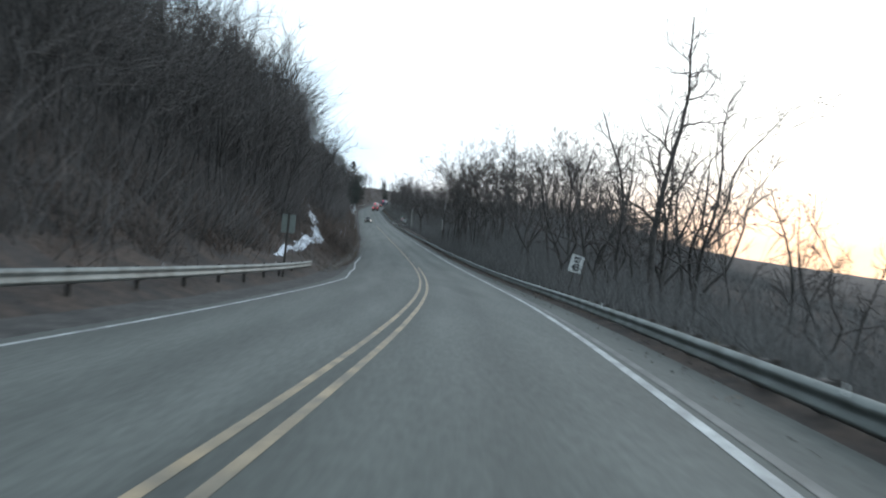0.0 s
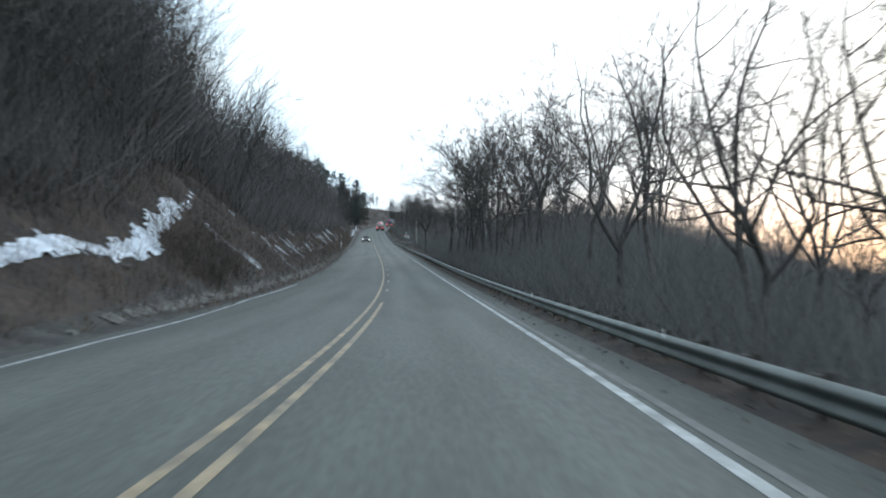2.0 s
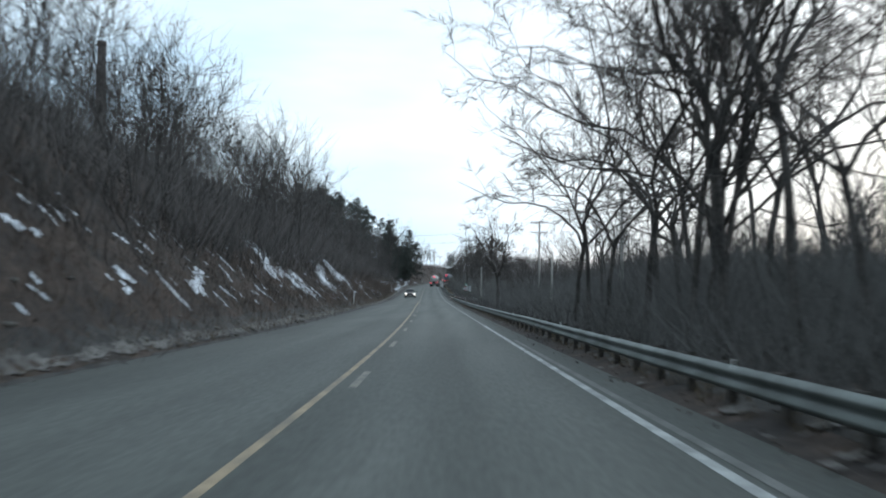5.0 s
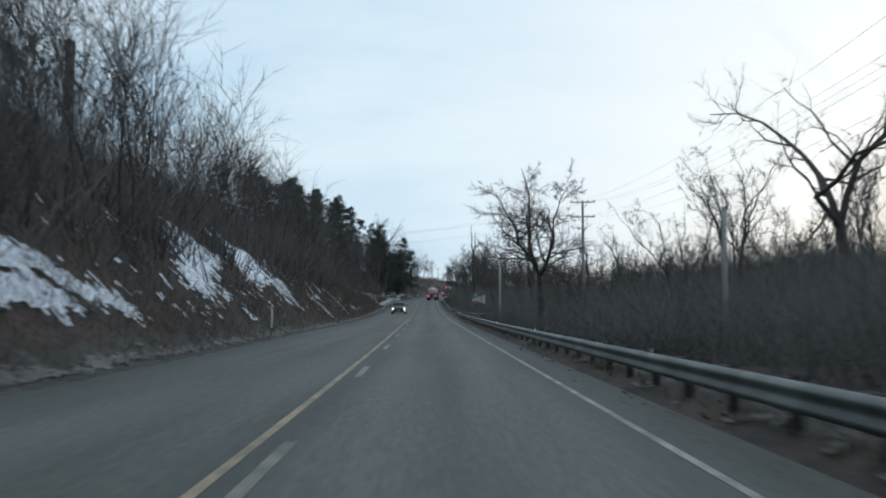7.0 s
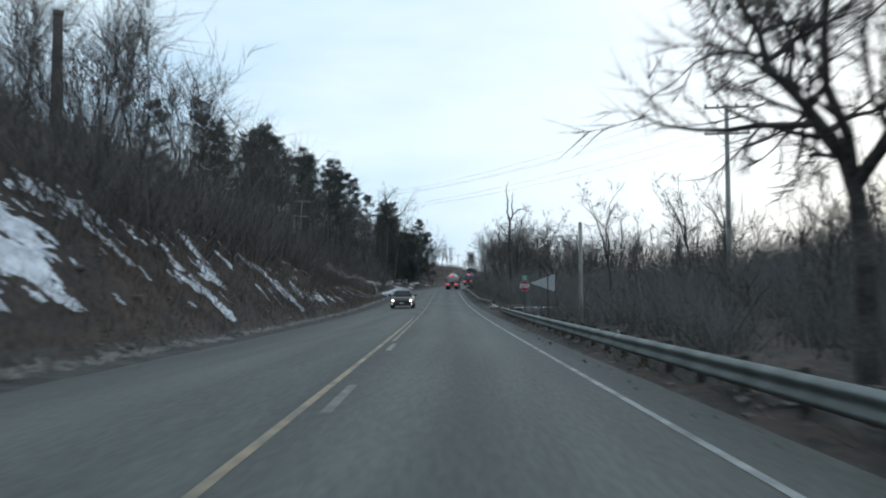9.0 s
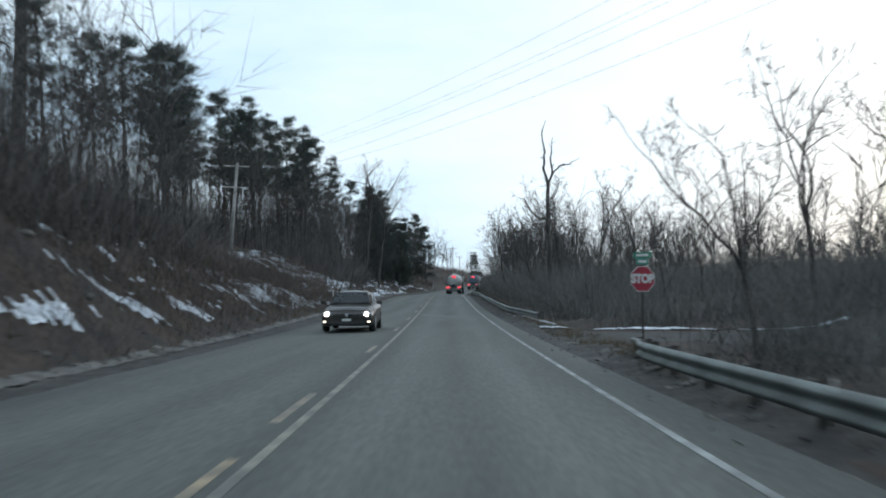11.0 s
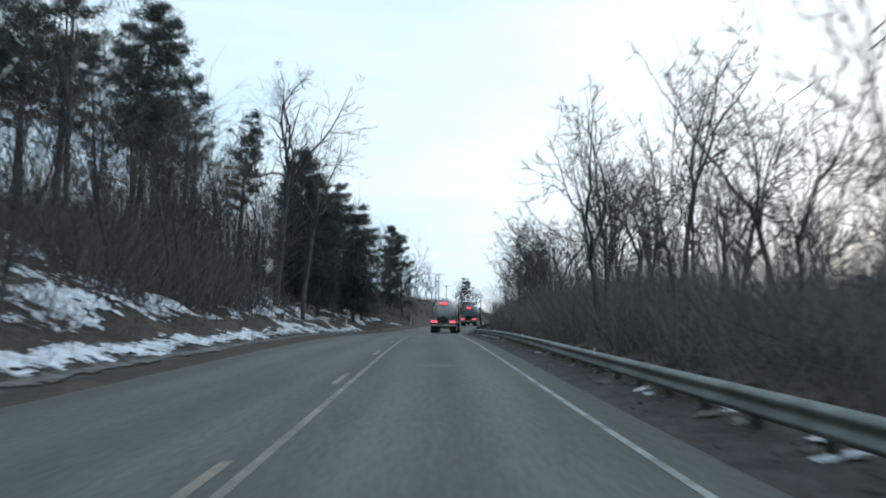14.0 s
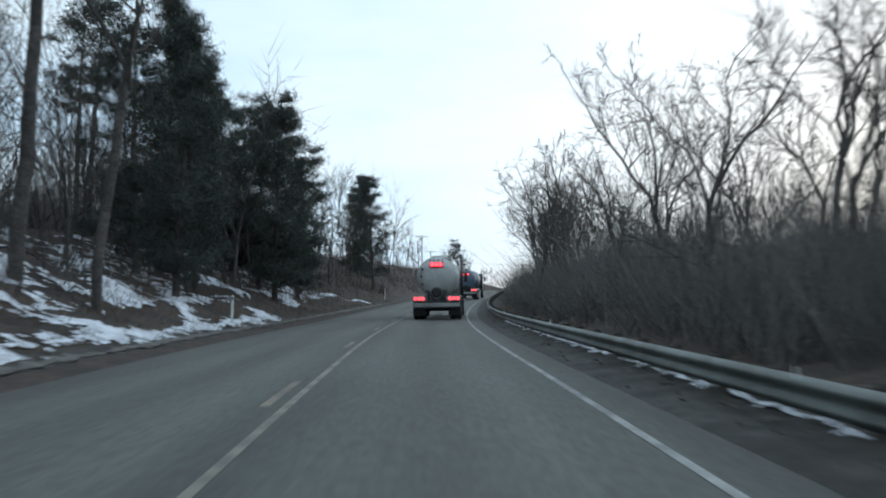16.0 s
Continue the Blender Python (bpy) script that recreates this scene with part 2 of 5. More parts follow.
BLACK = shader("black_metal", (.03, .031, .034), .5, .2, vary=.25, size=.5, fine=20, bump=.1)
TANK_WHITE = shader("dirty_white_tank", (.50, .51, .50), .45, .1, vary=.08, size=1.2, fine=8, bump=.03, other=(.36, .37, .36))
TANK_BLUE = shader("dusty_blue_tank", (.12, .17, .23), .45, .1, vary=.1, size=1.0, fine=8, bump=.03, other=(.08, .12, .17))
FENDER = shader("grey_fender", (.30, .31, .30), .5, .2, vary=.15, size=.7, fine=12, bump=.05, other=(.20, .20, .195))
CHROME = shader("dull_chrome", (.55, .56, .57), .25, .9, vary=.08, size=.5, fine=20, bump=0)
CAR_PAINT = shader("dark_bronze_car_paint", (.042, .038, .036), .3, .4, vary=.1, size=.8, fine=15, bump=0, other=(.06, .053, .048))
GLASS = shader("dark_window_glass", (.03, .035, .04), .08, 0, vary=.05, size=1, fine=5, bump=0)
WIRE = shader("cable", (.05, .05, .055), .7, vary=.1, size=2, fine=5, bump=0)
RED_LAMP = lamp_glow("lit_red_lamp", (1.0, .06, .08), 3.0)
WHITE_LAMP = lamp_glow("lit_headlamp", (1.0, .93, .84), 5.0)
FOG_LAMP = lamp_glow("lit_fog_lamp", (1.0, .85, .7), 2.5)


# ---- mesh helpers ----
def mesh(name, verts, faces, material, shade=False):
    """A mesh from arrays; faces all have the same number of corners."""
    verts, faces = np.asarray(verts, np.float32), np.asarray(faces, np.int32)
    me = bpy.data.meshes.new(name)
    me.vertices.add(len(verts))
    me.vertices.foreach_set("co", verts.ravel())
    me.loops.add(faces.size)
    me.loops.foreach_set("vertex_index", faces.ravel())
    me.polygons.add(len(faces))
    me.polygons.foreach_set("loop_start", np.arange(0, faces.size, faces.shape[1], dtype=np.int32))
    if shade:
        me.polygons.foreach_set("use_smooth", np.ones(len(faces), bool))
    me.update(calc_edges=True)
    me.materials.append(material)
    return me


def part(name, source, material, parent, label="", m=None):
    """Links a bmesh or a mesh as one object under a thing or under a part."""
    if isinstance(source, bmesh.types.BMesh):
        me = bpy.data.meshes.new(name)
        source.normal_update()
        source.to_mesh(me)
        source.free()
        me.materials.append(material)
    else:
        me = source
    ob = new(name, me)
    ob.parent = parent
    if m is not None:
        ob.matrix_basis = m
    if label:
        tagged(ob, label)
    return ob


def thing(name, m, label, category, group="", kind=""):
    ob = new(name)
    ob.matrix_basis = m
    return tagged(ob, label, category, group, kind)


def box(x0, x1, y0, y1, z0, z1, bevel=0.0, segs=2, bm=None):
    own = bmesh.new()
    bmesh.ops.create_cube(own, size=1)
    for v in own.verts:
        v.co = Vector(((x0 + x1) / 2 + v.co.x * (x1 - x0), (y0 + y1) / 2 + v.co.y * (y1 - y0), (z0 + z1) / 2 + v.co.z * (z1 - z0)))
    if bevel:
        bmesh.ops.bevel(own, geom=own.edges[:], offset=bevel, segments=segs, affect="EDGES", profile=.6)
    return own


def lathe(rings, sides=20, axis="z", caps=True, at_=(0, 0, 0)):
    """A turned body: rings of (along, radius)."""
    bm = bmesh.new()
    loops = []
    for a, r in rings:
        loop = []
        for i in range(sides):
            c, s = r * math.cos(6.28318 * i / sides), r * math.sin(6.28318 * i / sides)
            p = {"z": (c, s, a), "y": (c, a, s), "x": (a, c, s)}[axis]
            loop.append(bm.verts.new(Vector(p) + Vector(at_)))
        loops.append(loop)
    for p, q in zip(loops, loops[1:]):
        for i in range(sides):
            f = bm.faces.new((p[i], p[(i + 1) % sides], q[(i + 1) % sides], q[i]))
            f.smooth = True
    if caps:
        bm.faces.new(loops[0][::-1])
        bm.faces.new(loops[-1])
    bmesh.ops.recalc_face_normals(bm, faces=bm.faces[:])
    return bm


def tube(points, radius, sides=8):
    """A bent bar along points."""
    bm = bmesh.new()
    pts = [Vector(p) for p in points]
    loops = []
    for i, p in enumerate(pts):
        d = (pts[min(i + 1, len(pts) - 1)] - pts[max(i - 1, 0)]).normalized()
        a = d.cross(Vector((0, 0, 1)) if abs(d.z) < .9 else Vector((1, 0, 0))).normalized()
        b = d.cross(a)
        loops.append([bm.verts.new(p + radius * (a * math.cos(6.28318 * k / sides) + b * math.sin(6.28318 * k / sides))) for k in range(sides)])
    for p, q in zip(loops, loops[1:]):
        for i in range(sides):
            bm.faces.new((p[i], p[(i + 1) % sides], q[(i + 1) % sides], q[i])).smooth = True
    bm.faces.new(loops[0][::-1])
    bm.faces.new(loops[-1])
    bmesh.ops.recalc_face_normals(bm, faces=bm.faces[:])
    return bm


def plate(outline, thick, axis="y"):
    """A flat plate with the given outline (x, z), thick in y, its face at y = 0 towards -y."""
    bm = bmesh.new()
    front = [bm.verts.new((x, 0, z)) for x, z in outline]
    rear = [bm.verts.new((x, thick, z)) for x, z in outline]
    bm.faces.new(front)
    bm.faces.new(rear[::-1])
    n = len(outline)
    for i in range(n):
        bm.faces.new((front[i], rear[i], rear[(i + 1) % n], front[(i + 1) % n]))
    bmesh.ops.recalc_face_normals(bm, faces=bm.faces[:])
    return bm


def lettering(name, text, height, material, parent, m, squeeze=1.0):
    """Raised letters, upright, facing -y."""
    cu = bpy.data.curves.new(name, "FONT")
    cu.body, cu.size, cu.align_x, cu.align_y, cu.extrude = text, height / .7, "CENTER", "CENTER", .002
    cu.offset = .008 * height / .1
    tmp = bpy.data.objects.new(name, cu)
    scene.collection.objects.link(tmp)
    bpy.context.view_layer.update()
    me = bpy.data.meshes.new_from_object(tmp.evaluated_get(bpy.context.evaluated_depsgraph_get()))
    bpy.data.objects.remove(tmp)
    me.materials.clear()
    me.materials.append(material)
    return part(name, me, material, parent, "", m @ pose(0, 0, 0, 90) @ Matrix.Diagonal((squeeze, 1, 1, 1)))


def unit(v):
    return v / (np.linalg.norm(v, axis=-1, keepdims=True) + 1e-9)


def sticks(a, b, ra, rb, sides=3):
    """Many thin tapered bars at once: vertices and quads."""
    a, b = np.asarray(a, float), np.asarray(b, float)
    d = b - a
    d /= np.linalg.norm(d, axis=1, keepdims=True) + 1e-9
    ref = np.where(np.abs(d[:, 2:]) < .9, [[0, 0, 1.0]], [[1.0, 0, 0]])
    p = np.cross(d, ref)
    p /= np.linalg.norm(p, axis=1, keepdims=True) + 1e-9
    q = np.cross(d, p)
    ang = np.arange(sides) * 6.28318 / sides
    ring = p[:, None] * np.cos(ang)[None, :, None] + q[:, None] * np.sin(ang)[None, :, None]
    v = np.concatenate([a[:, None] + ring * np.asarray(ra)[:, None, None], b[:, None] + ring * np.asarray(rb)[:, None, None]], 1)
    i = np.arange(sides)
    j = (i + 1) % sides
    f = np.concatenate([np.stack([i, j, j + sides], 1), np.stack([i, j + sides, i + sides], 1)])
    faces = (np.arange(len(a)) * 2 * sides)[:, None, None] + f[None]
    return v.reshape(-1, 3), faces.reshape(-1, 3)


def spikes(a, b, ra):
    """Many three-sided pointed twigs at once."""
    a, b = np.asarray(a, float), np.asarray(b, float)
    d = unit(b - a)
    p = unit(np.cross(d, np.where(np.abs(d[:, 2:]) < .9, [[0, 0, 1.0]], [[1.0, 0, 0]])))
    q = np.cross(d, p)
    ang = np.arange(3) * 2.0944
    ring = p[:, None] * np.cos(ang)[None, :, None] + q[:, None] * np.sin(ang)[None, :, None]
    v = np.concatenate([a[:, None] + ring * np.asarray(ra)[:, None, None], b[:, None]], 1)
    faces = (np.arange(len(a)) * 4)[:, None, None] + np.array([[0, 1, 3], [1, 2, 3], [2, 0, 3]])[None]
    return v.reshape(-1, 3), faces.reshape(-1, 3)


def joined(pieces):
    vs, fs, n = [], [], 0
    for v, f in pieces:
        vs.append(v)
        fs.append(f + n)
        n += len(v)
    return np.concatenate(vs), np.concatenate(fs)


def grow(r, base, way, length, radius, segs, bend, lift, taper=.25):
    """Bars that wander from their bases: points (n, segs + 1, 3) and radii."""
    n = len(base)
    pts = [np.asarray(base, float)]
    d = unit(np.asarray(way, float))
    step = (np.asarray(length) / segs)[:, None]
    for k in range(segs):
        d = unit(d + r.normal(0, bend, (n, 3)) + [0, 0, lift])
        pts.append(pts[-1] + d * step)
    rad = np.asarray(radius)[:, None] * np.linspace(1, taper, segs + 1)[None]
    return np.stack(pts, 1), rad


def bars(pts, rad, sides=3):
    a, b = pts[:, :-1].reshape(-1, 3), pts[:, 1:].reshape(-1, 3)
    return sticks(a, b, rad[:, :-1].ravel(), rad[:, 1:].ravel(), sides)


def tapered(pts, rad):
    """As bars, but the last length of each runs to a point."""
    tip = spikes(pts[:, -2], pts[:, -1], rad[:, -2])
    return tip if pts.shape[1] == 2 else joined([bars(pts[:, :-1], rad[:, :-1]), tip])


def fork(r, pts, rad, count, t0, t1, out, thin=.55):
    """Starts for count branches on every parent: base, way, place along it, radius, parent."""
    n, s = len(pts), pts.shape[1] - 1
    t = r.uniform(t0, t1, (n, count)).ravel()
    who = np.repeat(np.arange(n), count)
    i = np.minimum((t * s).astype(int), s - 1)
    w = (t * s - i)[:, None]
    base = pts[who, i] * (1 - w) + pts[who, i + 1] * w
    d = unit(pts[who, i + 1] - pts[who, i])
    side = r.normal(0, 1, d.shape)
    side = unit(side - (side * d).sum(1, keepdims=True) * d)
    way = unit(d * np.cos(out) + side * np.sin(out))
    here = rad[who, i] * (1 - w[:, 0]) + rad[who, i + 1] * w[:, 0]
    return base, way, t, np.minimum(here * thin, here * .9), who


# ---- ground: one sheet from the road's edge to the horizon ----
def sheet(us, ys, lift, material, name):
    u, y = np.meshgrid(us, ys)
    x, z = road_x(y) + u, ground(u, y) + lift
    v = np.stack([x, y, z], -1).reshape(-1, 3)
    n = len(us)
    i = (np.arange(len(ys) - 1)[:, None] * n + np.arange(n - 1)[None]).ravel()
    return mesh(name, v, np.stack([i, i + 1, i + n + 1, i + n], 1), material, True)


US = np.concatenate([-np.array([2500, 1500, 900, 500, 300, 220, 160, 120, 90, 70, 55, 45, 38, 32, 28, 25]), np.arange(-22.5, -6.2, .75), [-6, -5.5, -5.2, -4.9, -4.6, -4.3, -2, 0, 2, 4.0, 4.3, 4.7, 4.8, 5.05, 5.3, 5.6, 5.9, 6.5, 7.2],
                     np.arange(8, 22, 1.0), [25, 30, 36, 45, 60, 80, 110, 160, 230, 400, 800, 1500, 2500]])
YS = np.concatenate([[-390, -250, -150, -100], np.arange(-70, 520, 1.5), np.arange(520, 700, 8), [720, 760, 820, 900, 1000, 1190, 1600, 2500, 4000]])
tagged(new("ground", sheet(US, YS, 0, SOIL, "ground")), "brown leaf-littered winter hillside and verge", "ground", "", "structure")

# road sheet with worn wheel paths
ru = np.array([-5.5, -5.15, -4.0, -3.6, -3.1, -2.7, -2.2, -1.8, -1.3, -.9, -.45, -.2, 0, .2, .45, .9, 1.3, 1.8, 2.2, 2.7, 3.1, 3.45, 3.7, 3.95, 4.55, 4.9])
rw = np.array([.74, .74, .86, .96, 1.08, 1.16, 1.04, .92, 1.04, 1.16, 1.04, .86, .82, .86, 1.0, 1.16, 1.02, .86, 1.02, 1.18, 1.08, .96, .90, .84, .80, .74])
ry = np.arange(-70, 900, 1.5)
gu, gy = np.meshgrid(ru, ry)
edge = (gu < -5.3) | (gu > 4.8)
rim_r = np.interp(gy, [-70, 150, 235, 275, 350, 640], [4.72, 4.76, 4.62, 4.35, 4.15, 4.15])
rim_l = np.interp(gy, [-70, 50, 74, 95, 190, 215, 250, 295, 312, 640], [4.5, 4.55, 5.25, 5.15, 4.85, 4.5, 4.2, 4.2, 4.5, 4.5])
gu = np.where(gu < -5.3, -rim_l - .4, np.where(gu < -5, -rim_l - .15, np.where(gu < -3.9, -3.85, np.where(gu > 4.8, rim_r + .2, np.where(gu > 4.5, rim_r, gu)))))
gz = road_z(gy) - .012 * np.abs(gu) - .03 * edge
rv = np.stack([road_x(gy) + gu, gy, gz], -1).reshape(-1, 3)
ri = (np.arange(len(ry) - 1)[:, None] * len(ru) + np.arange(len(ru) - 1)[None]).ravel()
road_mesh = mesh("road", rv, np.stack([ri, ri + 1, ri + len(ru) + 1, ri + len(ru)], 1), ASPHALT, True)
wear = road_mesh.attributes.new("wear", "FLOAT", "POINT")
wear.data.foreach_set("value", (rw[None] * (1 + .05 * wave(gu, gy, 9, 12))).astype(np.float32).ravel())
road = tagged(new("road", road_mesh), "grey worn two-lane asphalt road with salt dust", "road", "", "structure")


def ribbon(u0, u1, y0, y1, lift, step=1.0, follow=True, ragged=0.0, seed=1, thick=0.0):
    """A strip on the road or verge between two offsets."""
    yy = np.linspace(y0, y1, max(2, int((y1 - y0) / step) + 1))
    e0 = u0 + ragged * wave(yy * 0, yy, 2.3, seed)
    e1 = u1 + ragged * wave(yy * 0, yy, 2.9, seed + 1)
    rows = []
    for e in (e0, e1):
        z = road_z(yy) - .012 * np.abs(e) if follow else ground(e, yy)
        rows.append(np.stack([road_x(yy) + e, yy, z + lift], 1))
    v = np.concatenate(rows)
    n = len(yy)
    i = np.arange(n - 1)
    return v, np.stack([i, i + n, i + n + 1, i + 1], 1)


def paint(name, u, w, y0, y1, material, label=""):
    """u: one offset from the centre line, or rows (y, offset)."""
    if isinstance(u, list):
        n = max(2, int(y1 - y0) + 1)
        u = np.interp(np.linspace(y0, y1, n), [r[0] for r in u], [r[1] for r in u])
    return part(name, mesh(name, *ribbon(u - w / 2, u + w / 2, y0, y1, .005), material), material, road, label)


EDGE = [(-65, 3.58), (0, 3.60), (60, 3.76), (150, 3.86), (250, 3.79), (340, 3.56), (620, 3.56)]
paint("edge_line", EDGE, .14, -65, 150, WHITE_PAINT, "white edge line")
paint("edge_line", EDGE, .10, 150, 620, FADED_PAINT, "thin worn white edge line")
paint("old_edge_line", [(y, u + .24) for y, u in EDGE], .13, -65, 135, GHOST_PAINT, "almost vanished older edge line")
paint("edge_line", [(-65, -4.3), (28, -4.25), (48, -4.05), (58, -4.5), (64, -4.55), (76, -5.0), (92, -4.9)], .11, -65, 92, WHITE_PAINT, "worn white edge line")
paint("centre_line", -.16, .11, -65, 236, YELLOW_PAINT, "solid yellow centre line")
paint("centre_line", .16, .11, -65, 73.7, YELLOW_PAINT, "solid yellow centre line")
paint("centre_line", .05, .10, 214, 640, PALE_PAINT, "faded yellow centre line")
for k in range(12):
    paint("centre_dash", .16, .13, 83.2 + 11.49 * k, 86.3 + 11.49 * k, PALE_PAINT)
for k in range(18):
    paint("centre_dash", -.22, .12, 238.2 + 11.68 * k, 241.1 + 11.68 * k, WORN_YELLOW)


def blotch(rows, lift, name, label):
    """A dark mark on the road: overlapping irregular rounds (u, y, half width, half length) in one mesh."""
    vs, fs = [], []
    for q, (u0, y0, ru_, rl_) in enumerate(rows):
        a = np.linspace(0, 6.2832, 33)[:-1]
        r = 1 + .22 * np.sin(3 * a + q) + .14 * np.sin(5 * a + 2 * q) + .10 * np.sin(11 * a + q)
        u, y = np.append(u0 + ru_ * r * np.cos(a), u0), np.append(y0 + rl_ * r * np.sin(a), y0)
        z = road_z(y) - .012 * np.abs(u) + lift + .002 * q
        vs.append(np.stack([road_x(y) + u, y, z], 1))
        k = np.arange(32)
        fs.append(np.stack([k, (k + 1) % 32, np.full(32, 32)], 1) + 33 * q)
    return part(name, mesh(name, np.concatenate(vs), np.concatenate(fs), TAR), TAR, road, label)


blotch([(.5, 280.2, .34, 1.1), (.85, 279.7, .5, 1.4), (1.3, 278.7, .35, .8)], .006, "tar_mark", "dark irregular tar patch")
blotch([(1.75, 277.7, .4, .8), (2.2, 276.8, .35, .9), (2.6, 275.4, .28, 1.1), (2.9, 273.6, .2, 1.2)], .012, "tar_mark", "dark curved tar mark")
blotch([(1.55, 314.5, .35, .5), (1.9, 314.8, .35, .6)], .006, "tar_mark", "dark tar patch")

# gravel verges: from just over the asphalt's edge down to the soil
def verge(name, side, rim, offsets, y0, y1):
    """rim: where the asphalt ends, as rows (y, distance from the centre line)."""
    yy = np.arange(y0, y1, .4)
    rim = np.array(rim, float)
    d, y = np.meshgrid(np.array(offsets), yy)
    u = d + np.interp(y, rim[:, 0], rim[:, 1])
    lap = -.014 + .11 * d + .006 * wave(u, y, 2.4, 9) + .006 * wave(u, y, .9, 10)
    k = smooth(d, .25, .7)
    z = road_z(y) + (-.012 * u + lap) * (1 - k) + (over_road(side * u, y) + .024 + .012 * wave(u, y, .7, 11)) * k
    v = np.stack([road_x(y) + side * u, y, z], -1).reshape(-1, 3)
    n = len(offsets)
    i = (np.arange(len(yy) - 1)[:, None] * n + np.arange(n - 1)[None]).ravel()
    f = np.stack([i, i + 1, i + n + 1, i + n], 1)
    return tagged(new(name, mesh(name, v, f if side > 0 else f[:, ::-1], SHOULDER, True)), "dark gravel road verge", "verge", "", "structure")


verge("verge_right", 1, [(-70, 4.72), (150, 4.76), (235, 4.62), (275, 4.35), (350, 4.15), (640, 4.15)], [-.1, .03, .12, .24, .42, .67, .92, 1.17, 1.42], -70, 640)
verge("verge_left", -1, [(-70, 4.5), (50, 4.55), (74, 5.25), (95, 5.15), (190, 4.85), (215, 4.5), (250, 4.2), (295, 4.2), (312, 4.5), (640, 4.5)], [0, .12, .24, .42, .7, 1.0, 1.3], -70, 640)
sr_u, sr_y = np.meshgrid(np.arange(5.0, 27, .8), np.linspace(0, 1, 22))
sr_yy = 258.2 + (sr_y - .5) * (7.6 + 1.2 * np.exp(-(sr_u - 5) / 2.5)) + .15 * wave(sr_u, sr_y, 2.0, 14)
sr_v = np.stack([road_x(sr_yy) + sr_u, sr_yy, ground(sr_u, sr_yy) + .03 - .10 * np.abs(2 * sr_y - 1) ** 6], -1).reshape(-1, 3)
sr_n = sr_u.shape[1]
sr_i = (np.arange(21)[:, None] * sr_n + np.arange(sr_n - 1)[None]).ravel()
tagged(new("side_road", mesh("side_road", sr_v, np.stack([sr_i, sr_i + 1, sr_i + sr_n + 1, sr_i + sr_n], 1), SHOULDER, True)), "gravelled side road joining the road", "side road", "", "structure")


# ---- snow lying in patches on the banks ----
def snow_field(name, u0, u1, y0, y1, cell, share, size, seed, material, label, slant=0.0, lift=.05, shape=None, rough=.8):
    """Patches that cover the given share of a stretch of ground; with a shape, its own outline."""
    us, yy = np.arange(u0, u1, cell), np.arange(y0, y1, cell)
    u, y = np.meshgrid(us, yy)
    cu, cy = np.meshgrid((us[:-1] + us[1:]) / 2, (yy[:-1] + yy[1:]) / 2)
    m = np.array([noise.fractal(Vector((a / size, (b + slant * a) / size * .8, seed)), .35, 2.1, 6) for a, b in zip(cu.ravel(), cy.ravel())])
    if shape is not None and rough > .7:
        m = m + .55 * np.array([noise.fractal(Vector((a / .34, b / .42, seed + 3)), .5, 2.1, 2) for a, b in zip(cu.ravel(), cy.ravel())])
    edge = smooth(cu, u0, u0 + .9) * smooth(-cu, -u1, -u1 + .9) * smooth(cy, y0, y0 + 4) * smooth(-cy, -y1, -y1 + 4)
    if shape is None:
        m = m - 1.2 * (1 - edge.ravel())
        keep = m > np.quantile(m, 1 - share)
    else:
        keep = shape(cu, cy).ravel() + rough * m > 0
    u = u + .3 * cell * wave(u, y, cell * 3.1, seed + 5)
    v = np.stack([road_x(y) + u, y, ground(u, y) + lift + min(.03, .4 * lift) * wave(u, y, 1.0, seed + 7)], -1).reshape(-1, 3)
    n = len(us)
    i = (np.arange(len(yy) - 1)[:, None] * n + np.arange(n - 1)[None]).ravel()[keep]
    f = np.stack([i, i + 1, i + n + 1, i + n], 1)
    used, back_ = np.unique(f, return_inverse=True)
    return tagged(new(name, mesh(name, v[used], back_.reshape(-1, 4), material, True)), label, "snow", "", "stuff")


def track_line(y):
    return np.interp(y, [54, 61, 67, 73, 76, 87, 90, 98], [-8.2, -7.9, -7.85, -7.9, -8.5, -9.8, -10.3, -11.0])


def beside_track(u, y, gap, below=9.0):
    """Keeps growth off the track and off the bank between it and the road."""
    edge = track_line(y) - gap
    return np.where((y > 53) & (y < 97) & (u > edge) & (u < edge + gap + below), edge - .35 * (u - edge), u), y


def open_slope(u, y):
    """Keeps trees off the open slope in front of the leaning pole."""
    return u, np.where((y > 268) & (y < 322) & (u > -19.6 * (y - 250) / 68 - 3.5), y + 50, y)


def track_shape(u, y):
    half = np.interp(y, [54, 60, 67, 73, 78, 83, 86, 88], [.2, .36, .4, .45, .38, .34, .28, .05])
    return .8 - np.abs(u - track_line(y)) / half


# tongues of snow down the bank: upper end (u, y), lower end (u, y), half width
LOWER_BANK = [(-8.0, 84.5, -6.9, 88.5, .5), (-7.6, 102, -7.0, 102.6, .45), (-7.5, 105, -7.1, 106.3, .25), (-7.6, 111, -7.3, 112, .2), (-8.2, 115, -7.0, 117, .35), (-8.2, 117.5, -7.3, 120, .18),
              (-7.4, 133, -6.8, 133.4, .2), (-8, 140, -7.3, 137, .22), (-10.6, 164.5, -8.4, 158.5, .5), (-10.2, 161, -8.5, 160, .45), (-8.5, 164.4, -7.2, 172.8, .6), (-7.5, 163.8, -7.05, 168, .4),
              (-6.5, 187.6, -5.95, 189, .3)]
